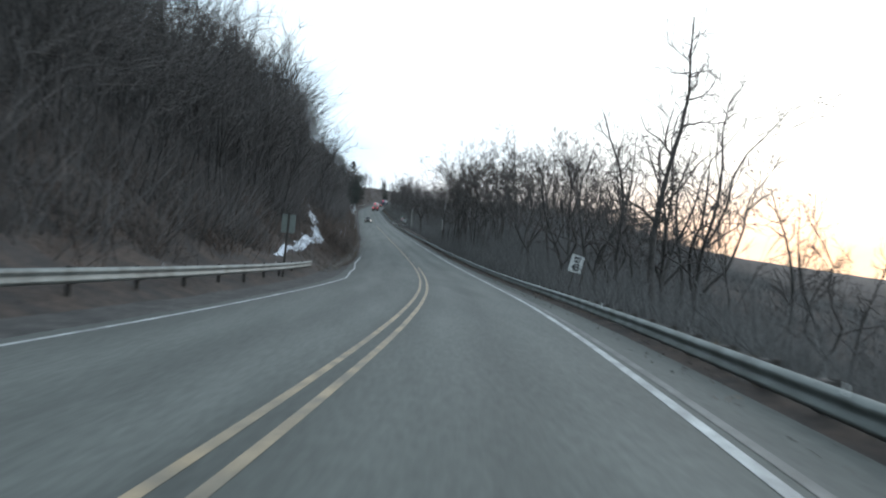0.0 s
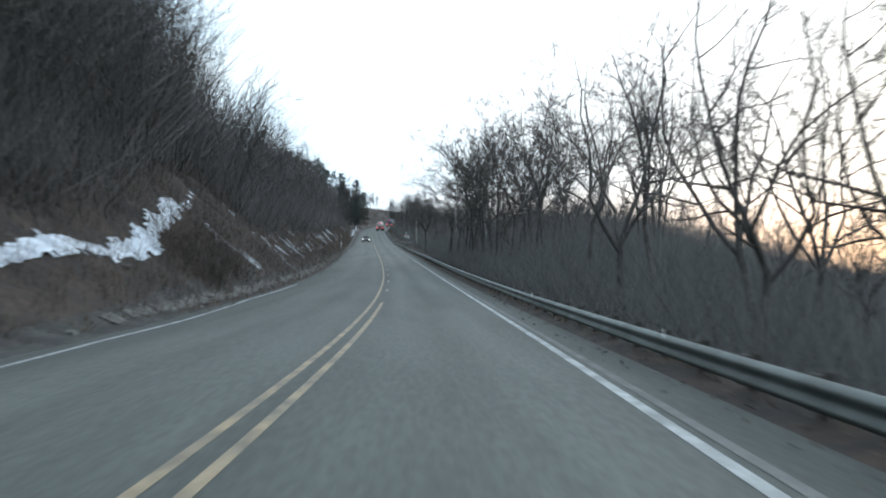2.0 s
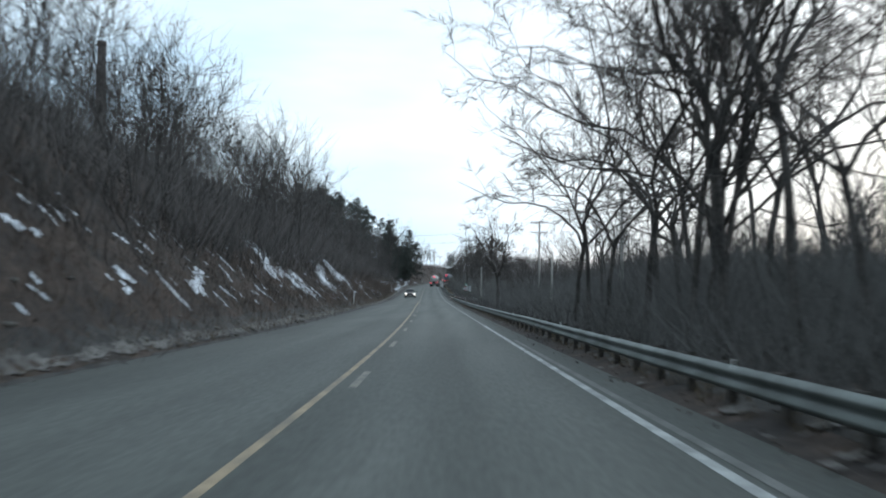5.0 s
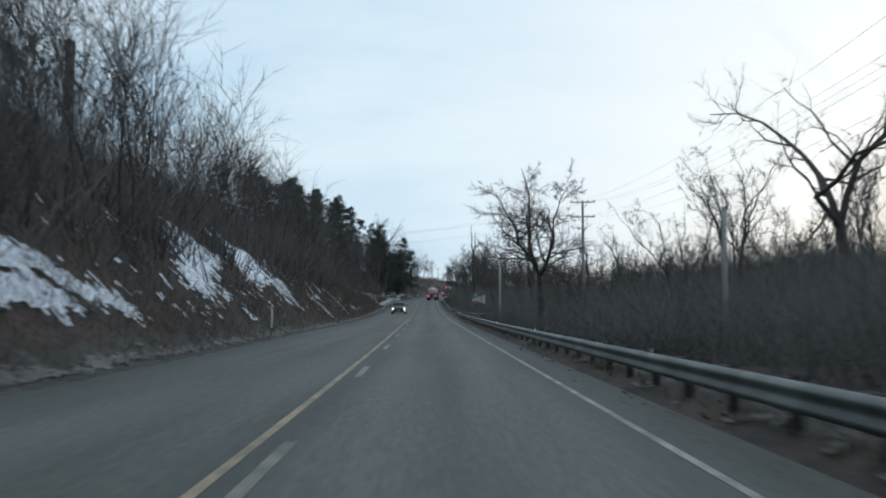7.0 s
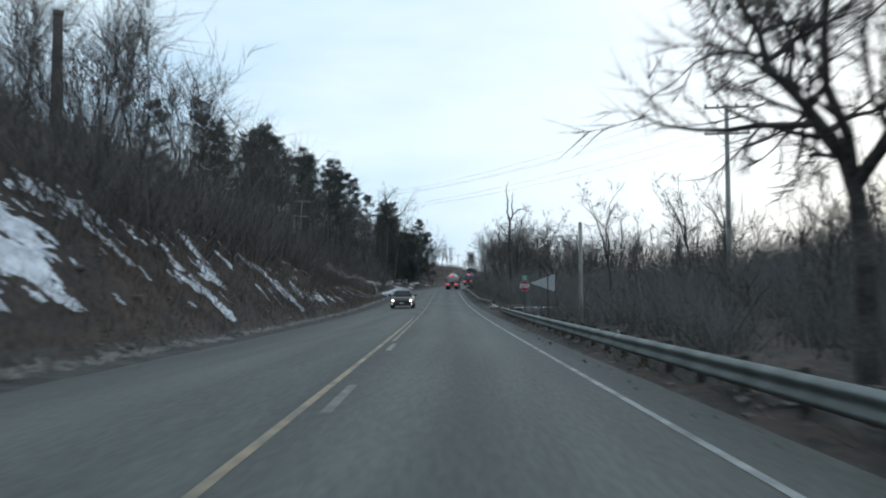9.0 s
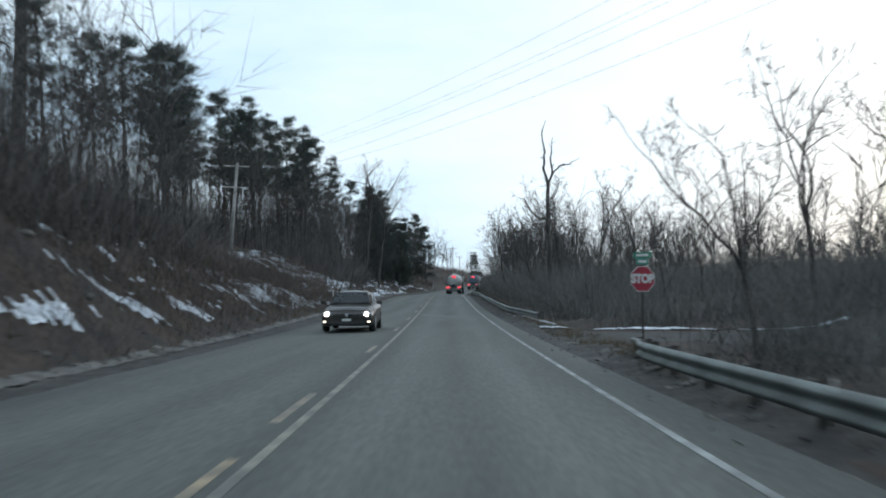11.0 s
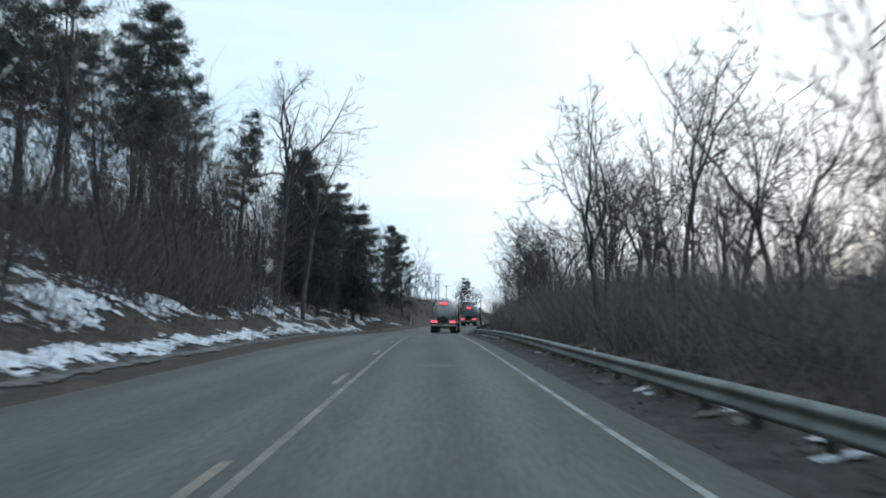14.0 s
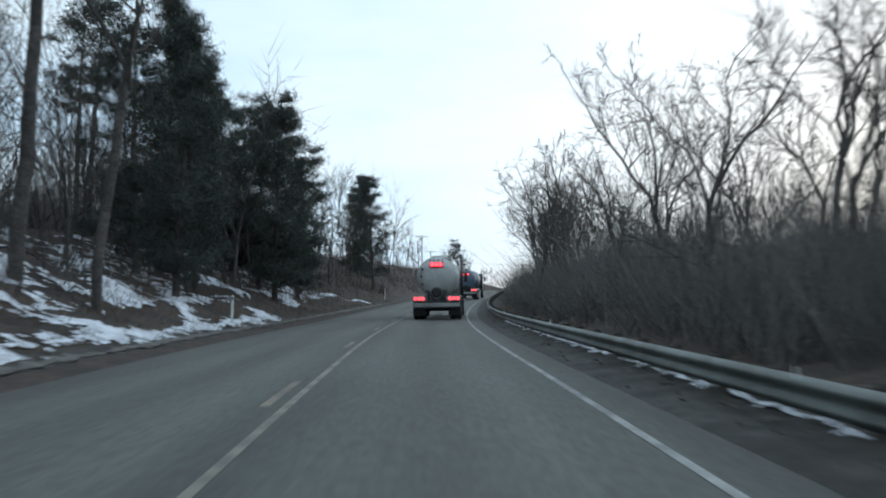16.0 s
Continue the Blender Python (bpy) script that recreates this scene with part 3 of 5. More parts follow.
UPPER_BANK = [(-10.2, 212.5, -9.6, 216.5, .45), (-9.2, 215, -8.2, 215.5, .3), (-8.6, 220.3, -6.4, 220.9, .45), (-9.2, 225.5, -7.6, 223.2, .5), (-8.9, 234.2, -6.7, 237.1, .55), (-7.2, 240, -6.5, 247.5, .35),
              (-7.5, 252, -6.4, 254, .3), (-6.8, 257, -6.4, 259, .25), (-9.3, 273, -7.2, 268.5, .9), (-8.2, 275, -7.3, 273.5, .45), (-10.8, 288.6, -7.2, 287, .6), (-7.3, 282, -6.5, 283.5, .5), (-6.5, 290, -6.3, 292, .3)]
WOOD_EDGE = [(-7.2, 344.5, -5.9, 349, .6), (-7.6, 355, -6.0, 357.5, .5), (-9.2, 371.5, -5.9, 364, .6), (-10.5, 396, -7.0, 388, .55), (-8.8, 408, -6.0, 416, .4), (-11.8, 354, -8.2, 345, .6), (-7.0, 378, -5.9, 376.5, .4)]


# outlines of the two broad slabs
SLABS = [[(-12.0, 193), (-9.7, 194.4), (-8.3, 189.5), (-7.1, 184.4), (-7.9, 182), (-10, 187)],
         [(-11.5, 201.4), (-11.6, 204.6), (-10.3, 207), (-9.9, 210.3), (-8.3, 209.8), (-7.1, 208.3), (-7.4, 203.4), (-7.9, 200.6), (-8.3, 197.6), (-9.4, 198.6)]]


def slabs(u, y):
    best = np.full(u.shape, -9.0)
    for rows in SLABS:
        inside, gap = np.zeros(u.shape, bool), np.full(u.shape, 99.0)
        for (u0, y0), (u1, y1) in zip(rows, rows[1:] + rows[:1]):
            du, dy = u1 - u0, y1 - y0
            k = np.clip(((u - u0) * du + (y - y0) * dy) / (du * du + dy * dy), 0, 1)
            gap = np.minimum(gap, np.hypot(u - u0 - k * du, (y - y0 - k * dy) * .6))
            inside ^= ((y0 > y) != (y1 > y)) & (u < u0 + (y - y0) / (dy or 1e-9) * du)
        best = np.maximum(best, np.clip(np.where(inside, gap, -gap) * 1.1, -2, .55))
    return best


def thin_on_snow(r, u, y):
    return u, np.where((slabs(u, y) > -.1) & (r.uniform(0, 1, u.shape) < .8), y + 30, y)


def tongues(rows):
    def shape(u, y):
        best = np.full(u.shape, -9.0)
        for u0, y0, u1, y1, half in rows:
            du, dy = u1 - u0, y1 - y0
            k = np.clip(((u - u0) * du + (y - y0) * dy) / (du * du + dy * dy), 0, 1)
            off = np.hypot(u - u0 - k * du, (y - y0 - k * dy) * .6)
            best = np.maximum(best, .75 - off / half)
        return best
    return shape


snow_field("snow_patches", -10.5, -6.3, 82, 150, .12, 0, 1.3, 41, SNOW, "thin white snow patches on the brown bank", -.3, .05, tongues(LOWER_BANK))
snow_field("snow_patches", -12, -6.2, 150, 196, .13, 0, 1.5, 44, SNOW, "broken white snow patches on the steep bank", -.4, .05, tongues(LOWER_BANK))
snow_field("snow_patches", -12.4, -5.9, 196, 262, .13, 0, 1.5, 45, SNOW, "broken white snow patches on the steep bank", -.4, .05, tongues(UPPER_BANK))
snow_field("snow_patches", -12.6, -6.4, 180, 212.5, .11, 0, 1.5, 46, SNOW, "broad slabs of broken white snow on the steep bank", -.4, .055, slabs)
snow_field("snow_patches", -12.0, -5.8, 262, 296, .13, 0, 1.4, 47, SNOW, "patchy snow among shrubs on the bank", -.2, .05, tongues(UPPER_BANK))
snow_field("snow_patches", -10.5, -5.9, 270, 304, .16, .26, 1.3, 49, SNOW, "scraps of snow among the shrubs", -.3)
snow_field("snow_patches", -11.0, -6.0, 95, 310, .2, .035, .9, 48, SNOW, "small scraps of snow on the bank", -.3)
snow_field("snow_patches", -19, -7.4, 303, 415, .22, .42, 2.0, 50, SNOW, "patchy snow on the wood's floor", -.2)
snow_field("snow_patches", -7.4, -5.4, 300, 378, .14, 0, 1.6, 53, SNOW, "strip of white snow along the verge", 0, .05, lambda u, y: .6 - np.abs(u + 6.25 - .004 * (y - 310)) / .6)
snow_field("snow_patches", -12.5, -5.5, 340, 420, .13, 0, 1.4, 55, SNOW, "tongues of snow at the foot of the conifers", -.3, .05, tongues(WOOD_EDGE))
snow_field("snow_track", -12.5, -6.6, 51, 90, .18, 0, 1.2, 60, SNOW, "white snow-covered track climbing the bank", 0, .07, track_shape, .45)
snow_field("snow_patches", 5.0, 5.9, 272, 376, .09, .06, 1.1, 63, SNOW, "snow remains under the guardrail")
snow_field("snow_patches", 5.1, 7.2, 265, 284, .08, 0, .8, 64, SNOW, "thin strip of snow behind the end of the guardrail", 0, .05, lambda u, y: .5 - np.abs(u - np.interp(y, [265, 270, 276, 284], [5.9, 5.75, 5.6, 5.5])) / .24, .45)
snow_field("snow_patches", 4.7, 5.6, 336, 374, .08, 0, .7, 65, SNOW, "line of melting snow behind the guardrail posts", 0, .045, lambda u, y: .12 - np.abs(u - 5.14) / .2, .7)
snow_field("snow_patches", 5.2, 16, 259.5, 266, .16, 0, 1.0, 66, SNOW, "ploughed snow ridge beside the side road", 0, .08, lambda u, y: .42 - 1.5 * np.abs(y - 263.4 + .18 * (u - 5)), .3)
snow_field("snow_patches", 4.75, 5.6, 90, 350, .1, .06, .7, 69, DIRTY_SNOW, "grey snow and litter under the guardrail")
# grey remains ploughed against the foot of the bank
snow_field("salt_line", -6.2, -5.0, 62, 262, .11, 0, .9, 72, DIRTY_SNOW, "grey line of dirty melting snow along the verge", 0, .044, lambda u, y: .7 - np.abs(u + np.interp(y, [62, 190, 215, 262], [5.75, 5.6, 5.4, 5.3])) / .22, .75)
snow_field("salt_line", -5.9, -4.9, 262, 420, .12, 0, .9, 75, DIRTY_SNOW, "grey line of dirty melting snow along the verge", 0, .044, lambda u, y: .7 - np.abs(u + 5.3) / .24, .7)


# ---- guardrails ----
WAVE_BEAM = [(0, -.155), (.02, -.14), (.075, -.105), (.08, -.07), (.02, -.025), (.015, 0), (.02, .025), (.08, .07), (.075, .105), (.02, .14), (0, .155)]


def rail_mesh(side, offset, y0, y1, height, flare=None):
    """A length of W-beam; side -1 faces left. top: height of the upper edge over the road."""
    yy = np.linspace(y0, y1, 5)
    prof = np.array(WAVE_BEAM)
    back_ = prof[::-1] - [.006, 0]
    prof = np.concatenate([prof, back_])
    out = []
    for y in yy:
        extra, drop = flare(y) if flare else (0, 0)
        u, top = offset + extra, height(y)
        out.append(np.stack([road_x(y) + u + side * prof[:, 0], np.full(len(prof), y), road_z(y) + top - drop - .155 + prof[:, 1]], 1))
    v = np.concatenate(out)
    n = len(prof)
    fs = []
    for k in range(len(yy) - 1):
        i = np.arange(n)
        fs.append(np.stack([k * n + i, k * n + (i + 1) % n, (k + 1) * n + (i + 1) % n, (k + 1) * n + i], 1))
    return v, np.concatenate(fs)


def guardrail(side, offset, y0, y1, height, label, flare=None, step=7.62, posts=1.905):
    g = thing("guardrail", Matrix.Identity(4), label, "guardrail")
    y = y0
    k = 0
    while y < y1 - .1:
        e = min(y + step, y1)
        part("rail_section", mesh("rail_section", *rail_mesh(side, offset + .006 * side * (k % 2), y, min(e + .12, y1), height, flare), GALV, True), GALV, g)
        y, k = e, k + 1
    post = bpy.data.meshes.new("post")
    bm = box(-.05, .05, -.008, .008, -.75, .62)
    for xx in (-.05, .05):
        b2 = box(xx - .006, xx + .006, -.05, .05, -.75, .62)
        tmp = bpy.data.meshes.new("flange")
        b2.to_mesh(tmp)
        b2.free()
        bm.from_mesh(tmp)
        bpy.data.meshes.remove(tmp)
    bm.to_mesh(post)
    bm.free()
    post.materials.append(POST)
    block = bpy.data.meshes.new("spacer_block")
    bm = box(-.07, .07, -.05, .05, -.17, .17, .01, 1)
    bm.to_mesh(block)
    bm.free()
    block.materials.append(POST)
    for j, y in enumerate(np.arange(y0 + .4, y1 - .1, posts * 2 if side > 0 else posts)):
        extra, drop = flare(y) if flare else (0, 0)
        x, z = float(road_x(y)) + offset + extra - side * .2, float(road_z(y)) + height(y) - drop
        part("post", post, POST, g, "", pose(x, float(y), z - .60))
        part("spacer_block", block, POST, g, "", pose(x + side * .12, float(y), z - .16))
    for y in np.arange(y0 + 9, y1 - 4, 15.24):
        extra, drop = flare(y) if flare else (0, 0)
        part("reflector", box(-.012, .012, -.004, .004, -.06, .06, .003, 1), SIGN_WHITE, g, "small white reflector", pose(float(road_x(y)) + offset + extra + side * .09, float(y), float(road_z(y)) + height(y) - drop + .03))
    return g


def second_start(y):
    k = 1 - float(smooth(np.array(y), 271, 279))
    return .9 * k, .12 * k


def right_end(y):
    k = float(smooth(np.array(y), 243, 256))
    return 2.0 * k, .42 * k


def right_top(y):
    return float(np.interp(y, [0, 50, 90, 140, 190, 265, 300, 345, 480], [.32, .41, .54, .65, .53, .48, .56, .46, .46]))


guardrail(-1, 5.02, -62, 255, right_top, "long grey galvanised W-beam guardrail with its end turned down", right_end)
second_rail = guardrail(-1, 5.02, 271.0, 470, right_top, "grey galvanised W-beam guardrail beside a grey thicket", second_start)
# rounded wing that closes the near end of the rail
wing = bmesh.new()
for k in range(9):
    a = math.pi * k / 8
    wing.verts.new((.11 - .17 * math.cos(a), -.24 * math.sin(a), -.15))
    wing.verts.new((.11 - .17 * math.cos(a), -.24 * math.sin(a), .15))
wing.verts.ensure_lookup_table()
for k in range(8):
    wing.faces.new((wing.verts[2 * k], wing.verts[2 * k + 2], wing.verts[2 * k + 3], wing.verts[2 * k + 1]))
bmesh.ops.solidify(wing, geom=wing.faces[:], thickness=.006)
part("end_wing", wing, GALV, second_rail, "rounded end wing", pose(float(road_x(271)) + 5.92, 271.02, float(road_z(271)) + right_top(271) - .275))
guardrail(1, -6.3, -62, 51.5, lambda y: .66 + .0024 * max(0, 50 - y), "weathered W-beam guardrail along the wooded hillside")


# ---- bare trees ----
def tree_parts(r, height, girth, lean, boughs, spread, first, twigs, crook, flat=0.0, spurs=5, limb=.62):
    """Trunk and crown of one bare tree at the origin: two meshes' arrays."""
    way = np.array([[r.normal(0, lean), r.normal(0, lean), 1.0]])
    tp, tr = grow(r, np.zeros((1, 3)) - [0, 0, .3], way, [height * .93], [girth], 9, crook * .35, .06, .16)
    trunk = bars(tp, tr, 7)
    b, w, t, rad, _ = fork(r, tp, tr, boughs, first, .97, r.uniform(.5, 1.15, boughs)[:, None] + flat, limb)
    ln = spread * height * (1.15 - .75 * t) * r.uniform(.65, 1.2, len(t))
    bp, br = grow(r, b, w, ln, rad, 6, crook, .10 - .08 * flat, .2)
    c, w, t, rad, who = fork(r, bp, br, spurs, .22, 1.0, r.uniform(.4, 1.0, boughs * spurs)[:, None], .6)
    ln2 = ln[who] * r.uniform(.25, .55, len(t))
    cp, cr = grow(r, c, w, ln2, np.maximum(rad, .013), 3, crook * .9, .06, .3)
    d, w, t, rad, who = fork(r, cp, cr, twigs, .15, 1.0, r.uniform(.35, .9, boughs * spurs * twigs)[:, None], .6)
    dp, dr = grow(r, d, w, ln2[who] * r.uniform(.3, .65, len(t)), np.maximum(rad, .010), 1, crook * .8, .05, .5)
    return trunk, joined([bars(bp, br, 4), tapered(cp, cr), tapered(dp, dr)])


def bare_tree(m, label, seed, height, girth, lean=.03, boughs=14, spread=.34, first=.3, twigs=7, crook=.16, flat=0.0, spurs=5, group="", name="bare_tree", limb=.62):
    r = np.random.RandomState(seed)
    trunk, crown = tree_parts(r, height, girth, lean, boughs, spread, first, twigs, crook, flat, spurs, limb)
    ob = thing(name, m, label, "tree", group)
    part("trunk", mesh("trunk", *trunk, BARK, True), BARK, ob)
    part("crown", mesh("crown", *crown, TWIG), TWIG, ob, "bare branches and twigs")
    return ob


def forked_tree(m, label, seed, height, girth, split=.3, leaders=3, open_=.45, boughs=7, twigs=7, crook=.2, spurs=5, reach=.5, group="", rise=.06, out=(.45, 1.05)):
    """A tree whose trunk divides into leaders that divide again."""
    r = np.random.RandomState(seed)
    tp, tr = grow(r, np.zeros((1, 3)) - [0, 0, .3], [[r.normal(0, .02), r.normal(0, .02), 1]], [height * split + .3], [girth], 5, crook * .3, .05, .72)
    a = np.arange(leaders) * 6.2832 / leaders + r.uniform(0, 6.28) + r.normal(0, .35, leaders)
    o = open_ * r.uniform(.45, 1.25, leaders)
    way = np.stack([np.cos(a) * np.sin(o), np.sin(a) * np.sin(o), np.cos(o)], 1)
    base = tp[0, -1][None] - [[0, 0, .02]] * leaders - np.linspace(0, .22, leaders)[:, None] * [[0, 0, height * split * .5]]
    ln0 = height * (1 - split) * r.uniform(.8, 1.12, leaders)
    lp, lr = grow(r, base, way, ln0, girth * .62 * r.uniform(.75, 1.0, leaders), 8, crook, rise, .14)
    b, w, t, rad, who = fork(r, lp, lr, boughs, .12, .97, r.uniform(*out, leaders * boughs)[:, None], .62)
    ln = reach * ln0[who] * (1.15 - .7 * t) * r.uniform(.6, 1.2, len(t))
    bp, br = grow(r, b, w, ln, rad, 6, crook * 1.1, rise, .2)
    c, w, t, rad, who = fork(r, bp, br, spurs, .2, 1.0, r.uniform(.4, 1.0, len(bp) * spurs)[:, None], .6)
    ln2 = ln[who] * r.uniform(.25, .55, len(t))
    cp, cr = grow(r, c, w, ln2, np.maximum(rad, .012), 3, crook, .05, .3)
    d, w, t, rad, who = fork(r, cp, cr, twigs, .15, 1.0, r.uniform(.35, .9, len(cp) * twigs)[:, None], .6)
    dp, dr = grow(r, d, w, ln2[who] * r.uniform(.35, .7, len(t)), np.maximum(rad, .011), 1, crook * .8, .05, .5)
    ob = thing("bare_tree", m, label, "tree", group)
    part("trunk", mesh("trunk", *joined([bars(tp, tr, 8), bars(lp, lr, 6)]), BARK, True), BARK, ob)
    part("crown", mesh("crown", *joined([bars(bp, br, 4), tapered(cp, cr), tapered(dp, dr)]), TWIG), TWIG, ob, "bare branches and twigs")
    return ob


def dead_snag(m, label):
    """A dead stem that forks near its top and keeps two bent limbs."""
    runs = [((0, -.4, .18), (.05, 3, .16), (-.05, 5.6, .145), (0, 8.7, .125)),
            ((0, 8.6, .12), (-.32, 9.9, .09), (-.2, 11.1, .07), (-.42, 12.3, .045), (-.15, 13.5, .015)),
            ((0, 8.6, .11), (.34, 9.7, .08), (.22, 10.7, .06), (.4, 12.2, .015)),
            ((.3, 9.4, .07), (.9, 10.1, .055), (1.6, 10.2, .04), (2.5, 10.7, .012)),
            ((-.03, 6.1, .10), (-.7, 6.1, .08), (-1.3, 6.7, .06), (-1.7, 7.5, .045), (-2.2, 7.7, .015)),
            ((.02, 7.4, .05), (.6, 8.0, .03), (.8, 8.7, .012))]
    ob = thing("dead_tree", m, label, "tree")
    r = np.random.RandomState(13)
    for k, run in enumerate(runs):
        run = np.array(run)
        f = np.linspace(0, len(run) - 1, 4 * len(run) - 3)
        x, z, rad = (np.interp(f, np.arange(len(run)), run[:, i]) for i in range(3))
        pts = np.stack([x, .08 * np.cumsum(r.normal(0, .6, len(f))) * (k > 0), z], 1) + r.normal(0, .03, (len(f), 3))
        part("trunk" if k == 0 else "limb", mesh("limb", *bars(pts[None], rad[None], 7), BARK, True), BARK, ob)
        if k:
            b, w, t, rd, _ = fork(r, pts[None], rad[None], 5, .3, 1.0, r.uniform(.6, 1.1, 5)[:, None], .5)
            tp, tr = grow(r, b, w, r.uniform(.25, .8, 5), np.maximum(rd, .012), 3, .3, .05, .4)
            part("twigs", mesh("twigs", *tapered(tp, tr), TWIG), TWIG, ob)
    return ob


BR = np.random.RandomState(77)
# standing alone by the rail
forked_tree(at(8.6, 203.6, 40), "lone bare tree with a broad layered crown", 46, 11.2, .22, .34, 5, .62, 11, 10, .2, 8, .5, rise=.02, out=(.6, 1.25))
forked_tree(at(30, 208.5), "old bare tree with thick crooked limbs", 12, 22, .46, .18, 3, .38, 9, 6, .28, 5, .42)
dead_snag(at(9.35, 297), "tall dead snag with few crooked limbs")
forked_tree(at(-10.2, 359.4, 60), "big bare tree with twisted limbs", 14, 19, .24, .5, 4, .42, 8, 6, .26, 5, .45)
forked_tree(at(-8.4, 361, 200), "bare tree with long reaching limbs", 15, 17, .17, .48, 4, .45, 8, 6, .22, 5, .5)
bare_tree(at(-6.9, 309), "slim dark tree at the wood's edge", 17, 5.5, .10, .06, 9, .3, .3, 4, .2)
bare_tree(at(-16.5, 318, 20), "leaning bare tree on the slope", 16, 11.0, .12, .12, 12, .32, .3, 5, .18)

GROUPS = {
    "tall": [bare_tree(at(8.8, 34.5) @ pose(0, 0, 0, 0, -5, 0), "tall thin bare tree above the bank", 21, 13.5, .16, .03, 18, .24, .26, 5, .34, 0, 5, "bare trees below the road"),
             forked_tree(at(11.5, 38), "bare tree with upswept branches", 22, 12, .17, .25, 4, .45, 7, 6, .24, 5, .5, "bare trees below the road"),
             forked_tree(at(11.8, 68), "bare tree with many fine twigs", 23, 12.5, .17, .28, 3, .45, 8, 7, .24, 5, .5, "bare trees below the road")],
    "grove": [forked_tree(at(8.3, 126), "tall bare tree in a dense roadside grove", 31, 16.5, .13, .34, 4, .28, 8, 7, .2, 6, .34, "roadside grove"),
              forked_tree(at(9.5, 110), "tall bare tree with a forked trunk", 32, 16.0, .14, .28, 3, .34, 9, 7, .22, 6, .36, "roadside grove"),
              forked_tree(at(12, 118), "slender bare tree in a dense grove", 33, 15.5, .11, .38, 4, .30, 8, 7, .2, 6, .34, "roadside grove")],
    "wood": [forked_tree(at(7.8, 326), "bare tree with tangled branches", 41, 10.0, .12, .3, 3, .5, 8, 6, .2, 5, .45, "wood beside the bend"),
             bare_tree(at(9.0, 331), "slender bare tree in a wood", 42, 10.5, .11, .05, 18, .28, .3, 6, .18, 0, 5, "wood beside the bend"),
             forked_tree(at(12.5, 331), "thick bare tree with crooked limbs", 43, 12.0, .14, .42, 3, .42, 8, 6, .24, 5, .42, "wood beside the bend")],
}


def plant(kind, u, y, height):
    src = BR.randint(0, 3)
    full = {"tall": (13.5, 12, 12.5), "grove": (16.5, 16, 15.5), "wood": (10, 10.5, 12)}[kind][src]
    copy_thing(GROUPS[kind][src], at(u, y, BR.uniform(0, 360), 0, height / full))


for u, y, h in ((8.6, 50, 11), (10.5, 55, 12), (13, 46, 12.5), (9.4, 76, 12), (12.5, 82, 13), (15, 62, 13), (17, 75, 12), (11, 90, 12), (9.6, 62, 10), (12.5, 60, 11), (10.2, 37, 9.5), (9.6, 43, 11.5), (11.6, 44, 12), (13, 30, 8), (14.3, 31, 7.5), (16, 33, 8)):
    plant("tall", u, y, h)
for k in range(27):
    y = BR.uniform(96, 146)
    plant("grove", max(7.4, 1.6 + .5 * (y - 135.6)) + BR.uniform(0, 14), y, BR.uniform(13, 17.5))
for k in range(7):
    y = BR.uniform(126, 150)
    plant("grove", max(7.4, 1.6 + .5 * (y - 135.6)) + BR.uniform(0, 4), y, BR.uniform(11, 14))
for k in range(42):
    y = BR.uniform(300, 440)
    plant("wood", BR.uniform(7.2, 20), y, BR.uniform(7.5, 11.5))
for k in range(16):
    plant("wood", BR.uniform(7.5, 16), BR.uniform(405, 470), BR.uniform(12, 17))
for u, y, h in ((20, 286, 9.5), (24, 294, 9), (15, 262, 10), (24, 272, 10.5), (30, 280, 11), (9.5, 252, 7.5), (34, 215, 11), (40, 225, 10), (20.5, 204, 10.5), (22.5, 208, 11), (19.5, 213, 9.5), (38, 190, 12), (31, 250, 9), (25, 214, 10), (27, 222, 9.5)):
    plant("wood", u, y, h)


# woods that nobody could count
def woods(name, seed, count, where, heights, label, girth=.08, rich=1, twig=.016):
    r = np.random.RandomState(seed)
    u, y = where(r, count)
    h = r.uniform(*heights, count)
    base = np.stack([road_x(y) + u, y, ground(u, y) - .2], 1)
    way = np.stack([r.normal(0, .06, count), r.normal(0, .06, count), np.ones(count)], 1)
    tp, tr = grow(r, base, way, h * .74, girth * h / 11 * r.uniform(.7, 1.3, count), 4, .11, .05, .15)
    nb, nt = 9 + 2 * rich, 3 + 2 * rich
    b, w, t, rad, who = fork(r, tp, tr, nb, .22, .99, r.uniform(.25, .8, count * nb)[:, None], .62)
    ln = h[who] * .44 * (1.15 - .6 * t) * r.uniform(.6, 1.2, len(t))
    bp, br = grow(r, b, w, ln, np.maximum(rad * .8, twig * 1.3), 2, .26, .06, .5)
    c, w, t, rad, who = fork(r, bp, br, nt, .15, 1.0, r.uniform(.35, .95, len(bp) * nt)[:, None], .7)
    cp, cr = grow(r, c, w, ln[who] * r.uniform(.3, .65, len(t)), np.maximum(rad * .7, twig), 1, .1, .05, .5)
    return tagged(new(name, mesh(name, *joined([bars(tp, tr), tapered(bp, br), tapered(cp, cr)]), WOODS)), label, "woods", "", "stuff")


def low_ground(r, n, y0):
    y = r.uniform(y0, 435, n)
    return 25 + .24 * y * r.uniform(0, 1, n), y


def left_hill(r, n):
    y = r.uniform(-35, 292, n)
    near = np.where(y < 60, 11.0, 9.6)
    return open_slope(*beside_track(-(near + 46 * r.uniform(0, 1, n) ** 1.5), y, 1.6))


